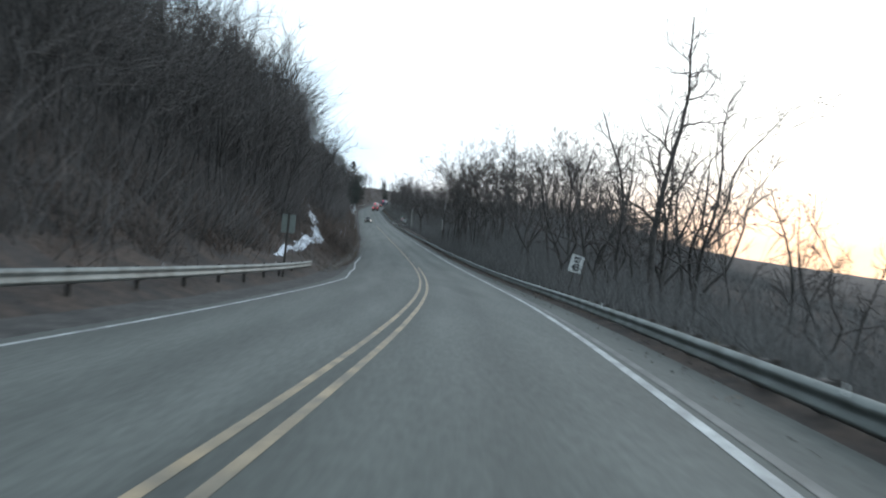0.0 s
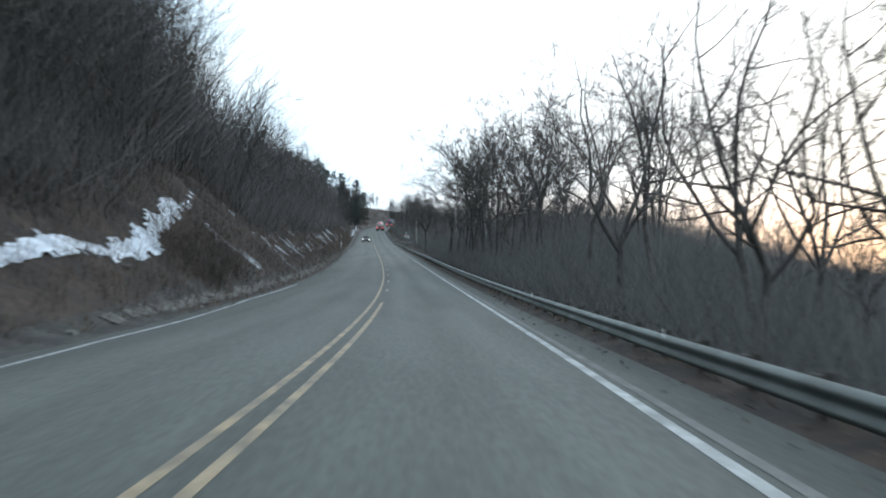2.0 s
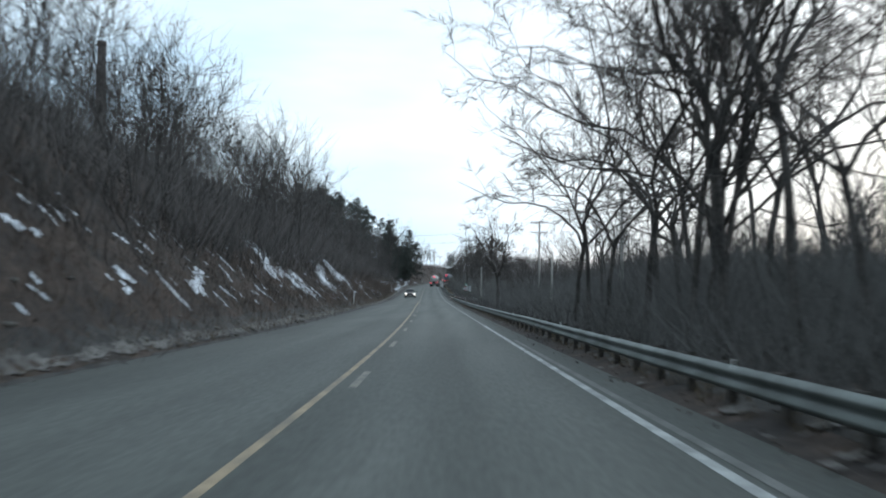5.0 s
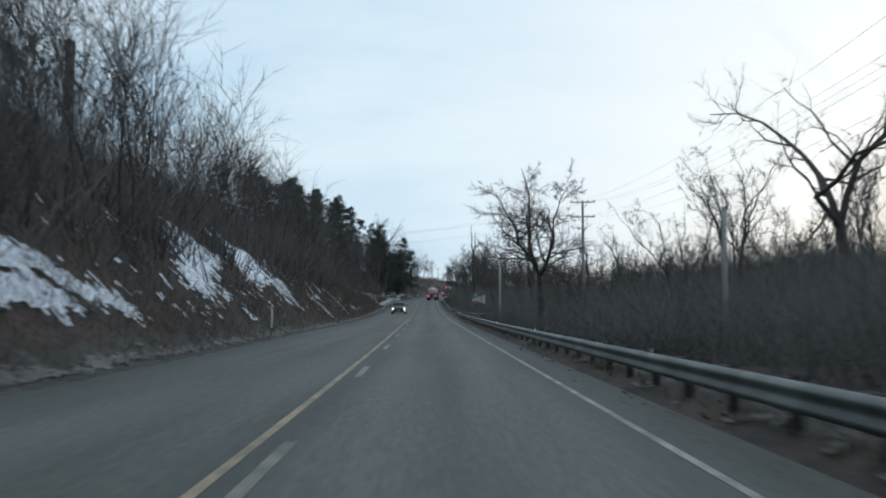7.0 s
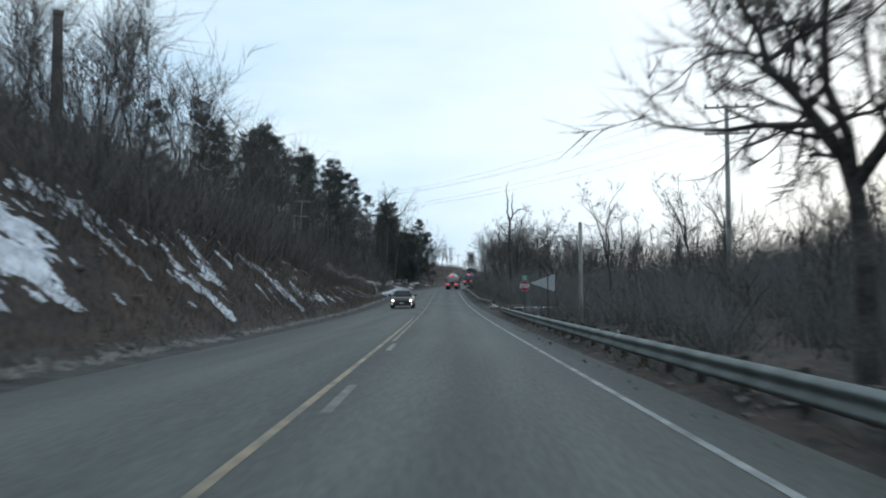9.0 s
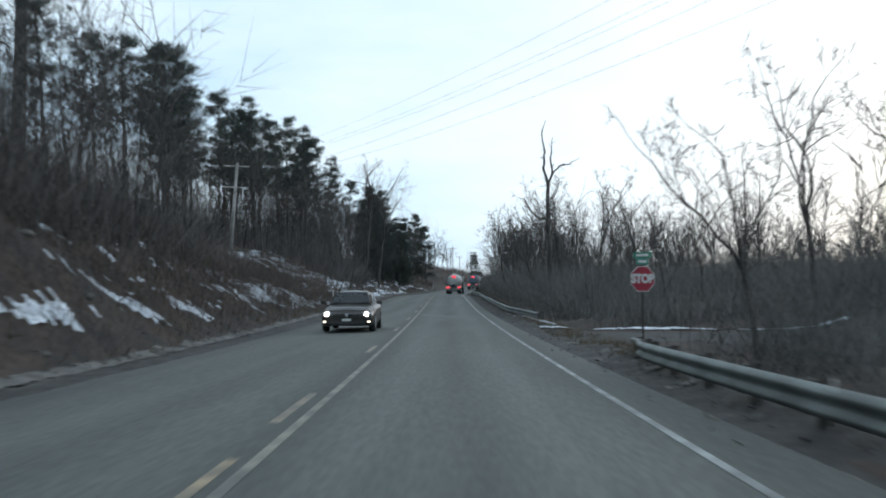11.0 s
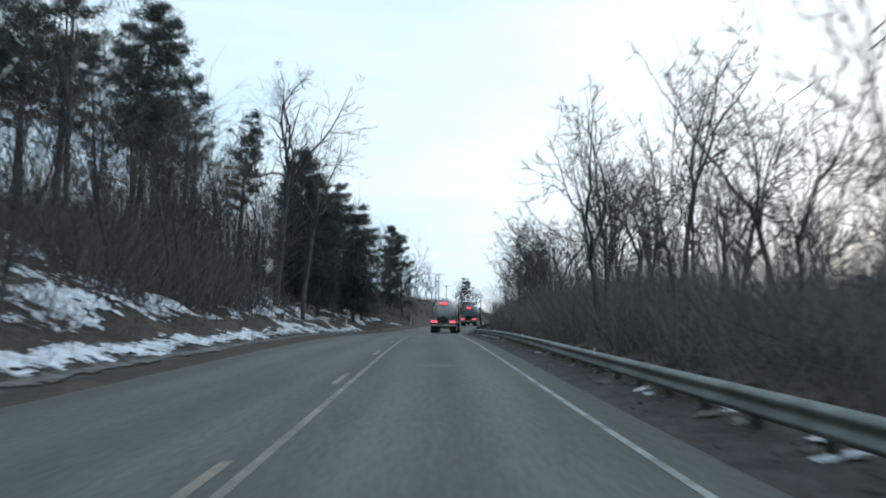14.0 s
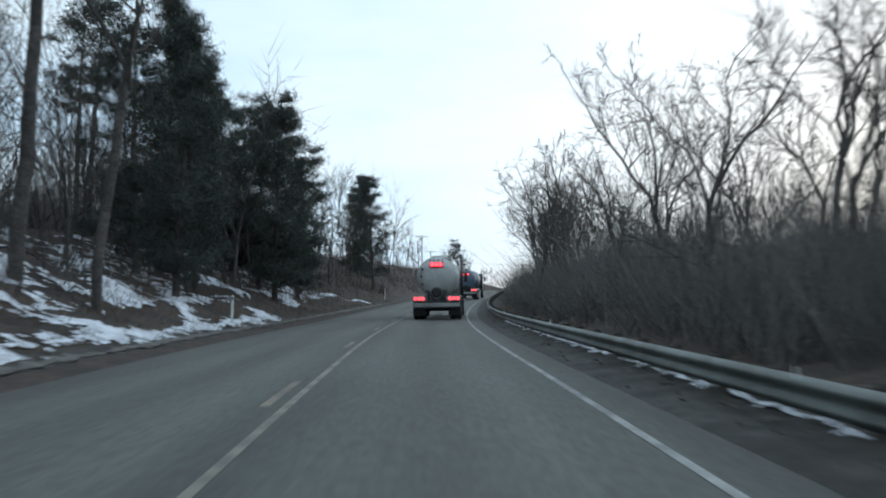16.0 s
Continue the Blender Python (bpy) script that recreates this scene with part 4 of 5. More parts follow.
woods("hillside_woods", 101, 700, left_hill, (7, 12.5), "dense grey-brown leafless woods on the steep hillside", .055, 2, .015)
woods("hillside_woods", 106, 240, lambda r, n: (-(11 + 30 * r.uniform(0, 1, n) ** 1.3), r.uniform(-10, 75, n)), (7, 12), "dark dense leafless woods above the guardrail", .08, 2, .02)
woods("hillside_woods", 112, 150, lambda r, n: beside_track(-r.uniform(12, 32, n), r.uniform(32, 98, n), 1.6), (10, 14), "leafless woods on the crest of the bank", .055, 2, .015)
woods("hillside_woods", 113, 75, lambda r, n: beside_track(-r.uniform(9.8, 17, n), r.uniform(66, 100, n), 1.6), (9, 13), "tall leafless trees on the brow of the bank", .06, 2, .015)
woods("hillside_woods", 115, 70, lambda r, n: (-r.uniform(18, 46, n), r.uniform(185, 285, n)), (8, 12), "round-crowned leafless trees on the hill", .055, 2, .015)
woods("hillside_woods", 102, 280, lambda r, n: open_slope(-r.uniform(13, 65, n), r.uniform(280, 480, n)), (11, 17), "tall leafless woods behind the pines", .07, 2, .02)
woods("hillside_woods", 107, 110, lambda r, n: open_slope(-(8.5 + 18 * r.uniform(0, 1, n)), r.uniform(318, 430, n)), (8, 14), "slender leafless trees among the pines", .07, 2, .014)
woods("roadside_woods", 108, 110, lambda r, n: (8 + 22 * r.uniform(0, 1, n), r.uniform(296, 445, n)), (6, 9.5), "leafless woods behind the thicket", .07, 2, .014)
woods("roadside_woods", 109, 40, lambda r, n: (9 + 13 * r.uniform(0, 1, n), r.uniform(30, 150, n)), (5, 10), "leafless woods below the road", .07, 2, .016)
woods("roadside_woods", 110, 140, lambda r, n: (11 + 34 * r.uniform(0, 1, n), r.uniform(266, 330, n)), (4, 7.5), "leafless young trees beside the side road", .06, 2, .014)
woods("roadside_woods", 111, 100, lambda r, n: (13 + 34 * r.uniform(0, 1, n), r.uniform(212, 256, n)), (3.5, 7), "leafless young trees on the low rise", .05, 2, .014)
woods("far_woods", 103, 120, lambda r, n: (-r.uniform(9, 120, n), r.uniform(440, 720, n)), (8, 14), "distant leafless woods round the bend", .10, 1, .04)
woods("far_woods", 104, 120, lambda r, n: (r.uniform(9, 110, n), r.uniform(430, 720, n)), (8, 12), "distant leafless woods round the bend", .10, 1, .04)
woods("far_woods", 105, 420, lambda r, n: low_ground(r, n, 150), (4.5, 10.5), "leafless trees across the low ground", .07, 1, .024)


# shrubs and thickets
def cut_back(u, y):
    """Brush is cut back in front of the two roadside poles."""
    k = (y - 183) / 55
    near = np.minimum(np.abs(u - 2 - 15.6 * k), np.abs(u - 2 - 6.9 * k)) < 1.1
    return u, np.where(near & (y > 196) & (y < 240), y - 60, y)


def brush(name, seed, clumps, stems, where, heights, material, label, thick=.009, spread=.4, twigs=4):
    r = np.random.RandomState(seed)
    cu, cy = where(r, clumps)
    ch = r.uniform(*heights, clumps)
    who = np.repeat(np.arange(clumps), stems)
    n = len(who)
    u, y = cu[who] + r.normal(0, .35, n), cy[who] + r.normal(0, .35, n)
    base = np.stack([road_x(y) + u, y, ground(u, y) - .1], 1)
    way = np.stack([r.normal(0, spread, n), r.normal(0, spread, n), np.ones(n)], 1)
    h = ch[who] * r.uniform(.45, 1.15, n)
    p, rad = grow(r, base, way, h, thick * (.6 + h * .3), 2, .2, .02, .5)
    b, w, t, rd, q = fork(r, p, rad, twigs, .2, 1.0, r.uniform(.4, 1.1, n * twigs)[:, None], .7)
    bp, br = grow(r, b, w, h[q] * r.uniform(.22, .55, len(t)), np.maximum(rd * .8, thick * .7), 1, .1, .02, .5)
    pieces = [tapered(p, rad), tapered(bp, br)]
    return tagged(new(name, mesh(name, *joined(pieces), material)), label, "shrubs", "", "stuff")


brush("bank_shrubs", 201, 1050, 8, lambda r, n: thin_on_snow(r, *beside_track(-(6.2 + 6 * r.uniform(0, 1, n) ** 1.2), r.uniform(56, 300, n), .8, .7)), (.5, 1.6), SHRUB, "brown leafless shrubs on the bank", .007)
brush("bank_shrubs", 204, 300, 8, lambda r, n: (-(6.2 + 5.5 * r.uniform(0, 1, n)), r.uniform(236, 312, n)), (.9, 2.5), SHRUB, "brown shrubs hiding the foot of the bank", .008)
brush("bank_shrubs", 208, 70, 10, lambda r, n: (-r.uniform(6.4, 7.6, n), r.uniform(73, 83, n)), (1.3, 2.6), SHRUB, "brown leafless bushes below the snowy track", .009)
brush("bank_shrubs", 202, 330, 9, lambda r, n: (-r.uniform(8.2, 14, n), r.uniform(-15, 62, n)), (.8, 2.2), SHRUB, "dark leafless undergrowth on the hillside", .010)
brush("bank_shrubs", 203, 520, 8, lambda r, n: (-(6.4 + 12 * r.uniform(0, 1, n)), r.uniform(290, 440, n)), (.6, 1.7), SHRUB, "brown shrubs at the wood's edge", .008)
brush("roadside_thicket", 205, 720, 9, lambda r, n: (r.uniform(6.5, 12, n), r.uniform(-4, 130, n)), (1.3, 2.6), THICKET, "grey leafless thicket behind the guardrail", .007, .5, 3)
brush("roadside_thicket", 206, 600, 9, lambda r, n: cut_back(r.uniform(7.2, 15, n), r.uniform(130, 253, n)), (1.1, 2.4), THICKET, "grey leafless thicket behind the guardrail", .007, .5, 4)
brush("roadside_thicket", 207, 640, 9, lambda r, n: (r.uniform(6.9, 12, n), r.uniform(276, 430, n)), (2.0, 3.4), PALE_THICKET, "high grey thicket behind the guardrail", .008, .5, 4)


def cover(name, seed, count, where, heights, thick, material, label, blades=9):
    """Undergrowth too dense to tell apart: sprays of pointed stems."""
    r = np.random.RandomState(seed)
    u, y = where(r, count)
    who = np.repeat(np.arange(count), blades)
    n = len(who)
    uu, yy = u[who] + r.normal(0, .45, n), y[who] + r.normal(0, .45, n)
    a = np.stack([road_x(yy) + uu, yy, ground(uu, yy) - .1], 1)
    h = r.uniform(*heights, count)[who] * r.uniform(.4, 1.1, n)
    lean = r.normal(0, .45, (n, 2)) * h[:, None]
    b = a + np.stack([lean[:, 0], lean[:, 1], h], 1)
    return tagged(new(name, mesh(name, *spikes(a, b, thick * r.uniform(.6, 1.4, n)), material)), label, "undergrowth", "", "stuff")


cover("hill_undergrowth", 221, 3400, lambda r, n: thin_on_snow(r, *open_slope(*beside_track(-(8.8 + 32 * r.uniform(0, 1, n) ** 1.5), r.uniform(60, 300, n), 1.7))), (1.5, 5.0), .026, WOODS, "dark undergrowth among the hillside trees")
cover("hill_undergrowth", 222, 1500, lambda r, n: (-(9.5 + 26 * r.uniform(0, 1, n) ** 1.4), r.uniform(-15, 75, n)), (1.5, 4.5), .026, WOODS, "dark undergrowth above the guardrail")
cover("hill_undergrowth", 223, 1500, lambda r, n: (-(9 + 40 * r.uniform(0, 1, n) ** 1.4), r.uniform(290, 470, n)), (.8, 2.4), .018, WOODS, "undergrowth in the pine wood")
cover("hill_undergrowth", 235, 1700, lambda r, n: beside_track(-(13 + 18 * r.uniform(0, 1, n)), r.uniform(66, 132, n), 3), (4, 9), .05, WOODS, "tall dark stems on the brow of the hillside")
cover("hill_undergrowth", 238, 750, lambda r, n: (-r.uniform(10, 46, n), r.uniform(324, 350, n)), (2.2, 5.5), .03, WOODS, "dark undergrowth among the pines")
cover("hill_undergrowth", 233, 1700, lambda r, n: open_slope(-r.uniform(22, 70, n), r.uniform(284, 440, n)), (3.0, 8.0), .05, WOODS, "dark young growth deep in the wood")
cover("bank_cover", 228, 5600, lambda r, n: thin_on_snow(r, -(5.9 + 6.5 * r.uniform(0, 1, n) ** 1.2), r.uniform(56, 300, n)), (.3, 1.2), .009, SHRUB, "brown dead stems on the bank", 8)
cover("bank_cover", 229, 900, lambda r, n: (-(7.5 + 10 * r.uniform(0, 1, n)), r.uniform(296, 430, n)), (.5, 1.4), .012, SHRUB, "brown dead stems at the wood's edge", 8)
cover("low_ground_brush", 224, 4200, lambda r, n: (6.4 + 24 * r.uniform(0, 1, n) ** 1.3, r.uniform(0, 150, n)), (1.2, 2.8), .016, THICKET, "dense brush below the road")
cover("low_ground_brush", 236, 2600, lambda r, n: (13 + 50 * r.uniform(0, 1, n) ** 1.3, r.uniform(15, 150, n)), (.9, 2.3), .03, THICKET, "grey brush falling away down the slope")
cover("low_ground_brush", 234, 1100, lambda r, n: (8.5 + 12 * r.uniform(0, 1, n), r.uniform(50, 165, n)), (2.4, 5.0), .018, THICKET, "tall grey undergrowth between the trees")
cover("low_ground_brush", 230, 2600, lambda r, n: cut_back(8.5 + 26 * r.uniform(0, 1, n), r.uniform(145, 255, n)), (1.8, 3.5), .018, THICKET, "dense brush across the low ground")
cover("low_ground_brush", 225, 2300, lambda r, n: low_ground(r, n, 130), (2.6, 4.6), .035, THICKET, "dense brush on the far rise")
cover("low_ground_brush", 226, 3600, lambda r, n: (7.6 + 20 * r.uniform(0, 1, n) ** 1.4, r.uniform(276, 440, n)), (1.6, 3.1), .015, PALE_THICKET, "dense brush behind the guardrail")
cover("low_ground_brush", 237, 1500, lambda r, n: (7.6 + 9 * r.uniform(0, 1, n), r.uniform(332, 440, n)), (2.6, 4.8), .015, PALE_THICKET, "tall dark brush behind the guardrail")
cover("low_ground_brush", 231, 2200, lambda r, n: (r.uniform(8, 40, n), r.uniform(266, 302, n)), (1.0, 2.3), .015, PALE_THICKET, "dense pale brush beside the side road")
cover("low_ground_brush", 232, 1100, lambda r, n: (r.uniform(15, 50, n), r.uniform(225, 268, n)), (2.0, 3.8), .022, THICKET, "dense brush on the low rise")
cover("bend_brush", 227, 1200, lambda r, n: (r.choice([-1, 1], n) * r.uniform(6.5, 40, n), r.uniform(430, 660, n)), (1.2, 3.2), .03, SHRUB, "reddish brush along the bend")


def tufts(name, seed, count, where, tall, label):
    r = np.random.RandomState(seed)
    u, y = where(r, count)
    who = np.repeat(np.arange(count), 6)
    n = len(who)
    uu, yy = u[who] + r.normal(0, .09, n), y[who] + r.normal(0, .09, n)
    a = np.stack([road_x(yy) + uu, yy, ground(uu, yy) - .02], 1)
    b = a + np.stack([r.normal(0, .12, n), r.normal(0, .12, n), r.uniform(.4, 1, n) * tall], 1)
    return tagged(new(name, mesh(name, *spikes(a, b, np.full(n, .009)), GRASS)), label, "grass", "", "stuff")


tufts("dry_grass", 301, 1900, lambda r, n: (-(5.5 + 3.0 * r.uniform(0, 1, n) ** 2), r.uniform(52, 430, n)), .34, "tufts of dry brown grass on the bank")
tufts("dry_grass", 302, 3600, lambda r, n: (5.15 + 1.3 * r.uniform(0, 1, n) ** 1.3, r.uniform(-10, 400, n)), .30, "tufts of dry grass under the guardrail")

# leaves, grit and bark scattered on the verges
LR = np.random.RandomState(390)
lu = np.concatenate([4.15 + 1.5 * LR.uniform(0, 1, 7000) ** .6, -(4.9 + 1.6 * LR.uniform(0, 1, 5000))])
ly = np.concatenate([LR.uniform(0, 380, 7000), LR.uniform(50, 400, 5000)])
lc = np.stack([road_x(ly) + lu, ly, ground(lu, ly) + .034], 1)
la, lsz = LR.uniform(0, 6.283, len(lu)), LR.uniform(.015, .05, len(lu))
lx = np.stack([np.cos(la), np.sin(la), LR.normal(0, .3, len(lu))], 1) * lsz[:, None]
lw = np.stack([-np.sin(la), np.cos(la), LR.normal(0, .3, len(lu))], 1) * (lsz * LR.uniform(.3, .9, len(lu)))[:, None]
lv = np.stack([lc - lx, lc + lw, lc + lx * 1.2, lc - lw], 1).reshape(-1, 3)
tagged(new("roadside_litter", mesh("roadside_litter", lv, np.arange(len(lv)).reshape(-1, 4), LITTER)), "dead leaves and grit scattered on the verges", "litter", "", "stuff")

# stones fallen to the foot of the bank
SR = np.random.RandomState(400)
ico = bmesh.new()
bmesh.ops.create_icosphere(ico, subdivisions=1, radius=1)
iv, jf = np.array([v.co[:] for v in ico.verts]), np.array([[v.index for v in f.verts] for f in ico.faces])
ico.free()
stones = []
for k in range(240):
    y = SR.uniform(56, 300)
    u = -(5.4 + 3.2 * SR.uniform() ** 1.8)
    s = SR.uniform(.04, .15) * SR.uniform(.6, 1.3)
    shape = iv * (1 + SR.uniform(-.28, .28, (len(iv), 1))) * (s * SR.uniform(.8, 1.5), s * SR.uniform(.8, 1.5), s * SR.uniform(.45, .8))
    a = SR.uniform(0, 6.28)
    turn = np.array([[math.cos(a), -math.sin(a), 0], [math.sin(a), math.cos(a), 0], [0, 0, 1]])
    stones.append((shape @ turn.T + np.array(spot(u, y)) + [0, 0, s * .2], jf))
tagged(new("fallen_stones", mesh("fallen_stones", *joined(stones), ROCK)), "grey stones at the foot of the bank", "stones", "", "stuff")


# ---- pines ----
def pine(m, label, seed, height, girth, bare, width, group="pines", whorls=70, dense=26, needle=(.12, .27)):
    r = np.random.RandomState(seed)
    tp, tr = grow(r, np.zeros((1, 3)) - [0, 0, .3], [[r.normal(0, .02), r.normal(0, .02), 1]], [height], [girth], 8, .02, .03, .12)
    b, w, t, rad, _ = fork(r, tp, tr, whorls, bare, .99, r.uniform(1.15, 1.6, whorls)[:, None], .3)
    ln = width * (np.sin(np.clip((1 - t) / (1 - bare), 0, 1) * 1.9 + .25)) * r.uniform(.55, 1.2, whorls) + .25
    bp, br = grow(r, b, w, ln, np.maximum(rad, .02), 3, .12, .10, .3)
    # clumps of needles: short fine blades round the outer limbs
    k = 5
    s = r.uniform(.35, 1.05, (whorls, k))
    i = np.minimum((s * 3).astype(int), 2)
    f = (s * 3 - i)[..., None]
    rows = np.arange(whorls)[:, None]
    c = (bp[rows, i] * (1 - f) + bp[rows, i + 1] * f).reshape(-1, 3)
    c = np.repeat(c, dense, 0) + r.normal(0, .17, (len(c) * dense, 3)) * [1.4, 1.4, .8]
    d = unit(r.normal(0, 1, c.shape) + [0, 0, .5])
    e = unit(np.cross(d, r.normal(0, 1, c.shape)))
    size = r.uniform(*needle, (len(c), 1))
    v = np.stack([c - e * size * .11, c + e * size * .11, c + d * size * 1.6 + e * size * .04, c + d * size * 1.6 - e * size * .04], 1).reshape(-1, 3)
    fs = np.arange(len(v)).reshape(-1, 4)
    ob = thing("pine_tree", m, label, "tree", group)
    part("trunk", mesh("trunk", *joined([bars(tp, tr, 7), tapered(bp, br)]), BARK), BARK, ob)
    part("crown", mesh("crown", v, fs, NEEDLE), NEEDLE, ob, "dark green needles")
    return ob


TALL_PINES = [pine(at(-22.5, 396), "tall dark pine with a bare lower trunk", 501, 20.0, .24, .46, 2.7, "tall pines"),
              pine(at(-23.5, 421.5), "tall dark pine with a narrow crown", 502, 18.5, .22, .42, 2.4, "tall pines"),
              pine(at(-19.5, 438), "dark pine with a ragged crown", 503, 18.0, .23, .48, 2.8, "tall pines")]
PR = np.random.RandomState(9)
FULL = (20.0, 18.5, 18.0)


def more_pine(u, y, top):
    """top: the tip's height over the road."""
    h = top + 1.2 - float(over_road(u, y))
    k = PR.randint(0, 3)
    copy_thing(TALL_PINES[k], at(u, y, PR.uniform(0, 360), 0, h / FULL[k]))


for u, y, top in ((-19, 296, 19), (-21.5, 303, 21), (-20, 289, 18), (-23, 308, 22), (-17.5, 338, 21), (-20, 331, 22), (-16.8, 346, 20), (-25, 370, 26.5), (-21, 363, 24), (-26.5, 344, 25.7), (-24.5, 448, 23), (-29, 358, 26), (-24, 352, 23.5), (-22, 340, 22), (-30, 338, 24), (-27, 330, 23),
                  (-21.5, 327, 18.5), (-33, 348, 25), (-29, 372, 26), (-24, 380, 24.5), (-33, 365, 26), (-38, 350, 27), (-18.5, 352, 20),
                  (-28, 384, 25), (-24, 286, 21), (-26, 300, 21), (-20, 388, 20), (-32, 290, 22)):
    more_pine(u, y, top)
SPRUCES = [pine(at(-7.6, 386), "broad dark conifer close to the road", 511, 12.0, .2, .08, 2.3, "roadside conifers", 115, 40, (.08, .20)),
           pine(at(-9.6, 377), "broad dark conifer close to the road", 512, 13.5, .2, .1, 2.5, "roadside conifers", 115, 40, (.08, .20))]
for u, y, s in ((-11, 390, 1.0), (-8.2, 396, .85), (-12.5, 382, 1.05), (-9.3, 441, .92), (-12, 446, .9), (-10, 404, .8), (-13, 398, 1.0), (-8.8, 371, .8), (-11.8, 375, .95), (-9.4, 390, .9), (-14, 388, 1.1), (-21.7, 497, 1.1), (-6, 520, .8)):
    copy_thing(SPRUCES[int(u * 10) % 2], at(u, y, u * 77, 0, s * 1.08))


# ---- utility poles and wires ----
def utility_pole(u, y, top, label, arms=((.25, 2.4), (1.35, 2.2)), turn=0.0, lean=0.0, radius=.15):
    """top: height over the road; arms: (below the top, length)."""
    h = top - float(over_road(u, y))
    ob = thing("utility_pole", at(u, y, turn) @ pose(0, 0, 0, 0, lean, 0), label, "utility pole", "utility poles")
    part("shaft", lathe([(-.5, radius), (h * .5, radius * .85), (h - .03, radius * .68), (h, radius * .6)], 12), POLE, ob)
    for down, ln in arms:
        arm = part("crossarm", box(-ln / 2, ln / 2, -.2, -.09, h - down - .06, h - down + .06, .012, 1), POLE, ob)
        for k, sx in enumerate((-.46, -.2, .2, .46)):
            part("insulator", lathe([(h - down + .055, .03), (h - down + .1, .055), (h - down + .15, .06), (h - down + .21, .035)], 8, at_=(sx * ln, -.145, 0)), BLACK, arm)
        for sx in (-1, 1):
            part("brace", tube([(sx * .55, -.215, h - down - .06), (sx * .05, -.16, h - down - .6)], .018, 5), POST, arm)
    return Vector(spot(u, y)) + Vector((0, 0, h))


P1 = utility_pole(15.0, 170, 9.3, "weathered wooden pole with two crossarms and insulators", ((.2, 2.6), (1.5, 2.3)), 4)
P2 = utility_pole(17.6, 239.9, 12.0, "weathered wooden pole with two crossarms", ((.2, 2.5), (1.7, 2.5)), -8, 0, .17)
P5 = utility_pole(-19.6, 318, 13.6, "leaning grey wooden pole with two crossarms", ((.3, 2.7), (2.4, 2.5)), -12, 4.3, .19)
P6 = utility_pole(-17, 545, 13, "distant wooden pole with a crossarm", ((.3, 3.0),), 10)
P7 = utility_pole(-22, 600, 12, "distant wooden pole with a crossarm", ((.3, 3.0),), 10)


def plain_pole(u, y, top, radius, label):
    ob = thing("wooden_pole", at(u, y), label, "pole")
    h = top - float(over_road(u, y))
    part("shaft", lathe([(-.4, radius), (h * .5, radius * .92), (h - .02, radius * .8), (h, radius * .72)], 12), POLE, ob)
    part("cap", lathe([(h, radius * .8), (h + .05, radius * .55)], 12), POST, ob)


plain_pole(8.9, 237.5, 5.1, .125, "thin pale wooden pole behind the guardrail")
plain_pole(10.5, 174, 4.3, .09, "short pale wooden pole in the thicket")


def wire(a, b, sag, label="thin overhead cable between poles"):
    pts = [a.lerp(b, k / 14) - Vector((0, 0, sag * 4 * (k / 14) * (1 - k / 14))) for k in range(15)]
    ob = thing("overhead_wire", Matrix.Identity(4), label, "cable", "overhead wires")
    part("cable", tube(pts, .006, 4), WIRE, ob)


for side, down in ((-1.1, .1), (0.5, .1), (1.1, .1), (-1.0, 1.6), (1.0, 1.6)):
    wire(P1 + Vector((side, 0, -down)), P2 + Vector((side, 0, -down)), 1.1)
    wire(P2 + Vector((side, 0, -down)), P5 + Vector((side, 0, -down)), 1.6)
for side in (-1.2, 0, 1.2):
    wire(P6 + Vector((side, 0, -.2)), P7 + Vector((side, 0, -.2)), 1.0)
    wire(P5 + Vector((side, 0, -.1)), P6 + Vector((side, 0, -.2)), 3.5)


# ---- signs ----
def sign_post(ob, h, z0=-1.2):
    part("post", box(-.03, .03, .012, .05, z0, h, .006, 1), POST, ob)


def rounded(w, h, r=.04, n=4):
    out = []
    for cx, cz, a0 in ((w / 2 - r, h / 2 - r, 0), (-w / 2 + r, h / 2 - r, 90), (-w / 2 + r, -h / 2 + r, 180), (w / 2 - r, -h / 2 + r, 270)):
        for k in range(n + 1):
            a = radians(a0 + 90 * k / n)
            out.append((cx + r * math.cos(a), cz + r * math.sin(a)))
    return out


x, y, z = float(road_x(39)) + 6.53, 39, float(road_z(39)) + 1.44
sign = thing("speed_limit_sign", pose(x, y, z, 0, 13, 4), "white leaning speed limit sign on a steel post", "road sign")
panel = part("panel", plate(rounded(.61, .76), .004), SIGN_WHITE, sign)
part("border", plate(rounded(.57, .72), .0015), INK, sign, "black border", pose(0, -.0015, 0))
part("field", plate(rounded(.545, .695), .0015), SIGN_WHITE, sign, "", pose(0, -.003, 0))
lettering("lettering", "SPEED", .10, INK, sign, pose(0, -.006, .25), .85)
lettering("lettering", "LIMIT", .10, INK, sign, pose(0, -.006, .10), .85)
lettering("numeral", "45", .28, INK, sign, pose(0, -.006, -.16), .85)
sign_post(sign, .35, -2.0)

x, y, z = float(road_x(41.5)) - 6.25, 41.5, float(road_z(41.5)) + 2.45
back_sign = thing("road_sign_back", pose(x, y, z, 0, 3, -6), "dull green-grey bare back of a road sign on its post", "road sign")
part("panel", plate(rounded(.61, .84), .004), DULL_BACK, back_sign, "", pose(0, .06, 0))
part("post", box(-.05, .05, -.005, .055, -2.6, .5, .008, 1), POST, back_sign)
part("bolt", lathe([(-.02, .012), (0, .012)], 8, "y"), CHROME, back_sign, "", pose(0, -.005, .25))
part("bolt", lathe([(-.02, .012), (0, .012)], 8, "y"), CHROME, back_sign, "", pose(0, -.005, -.25))

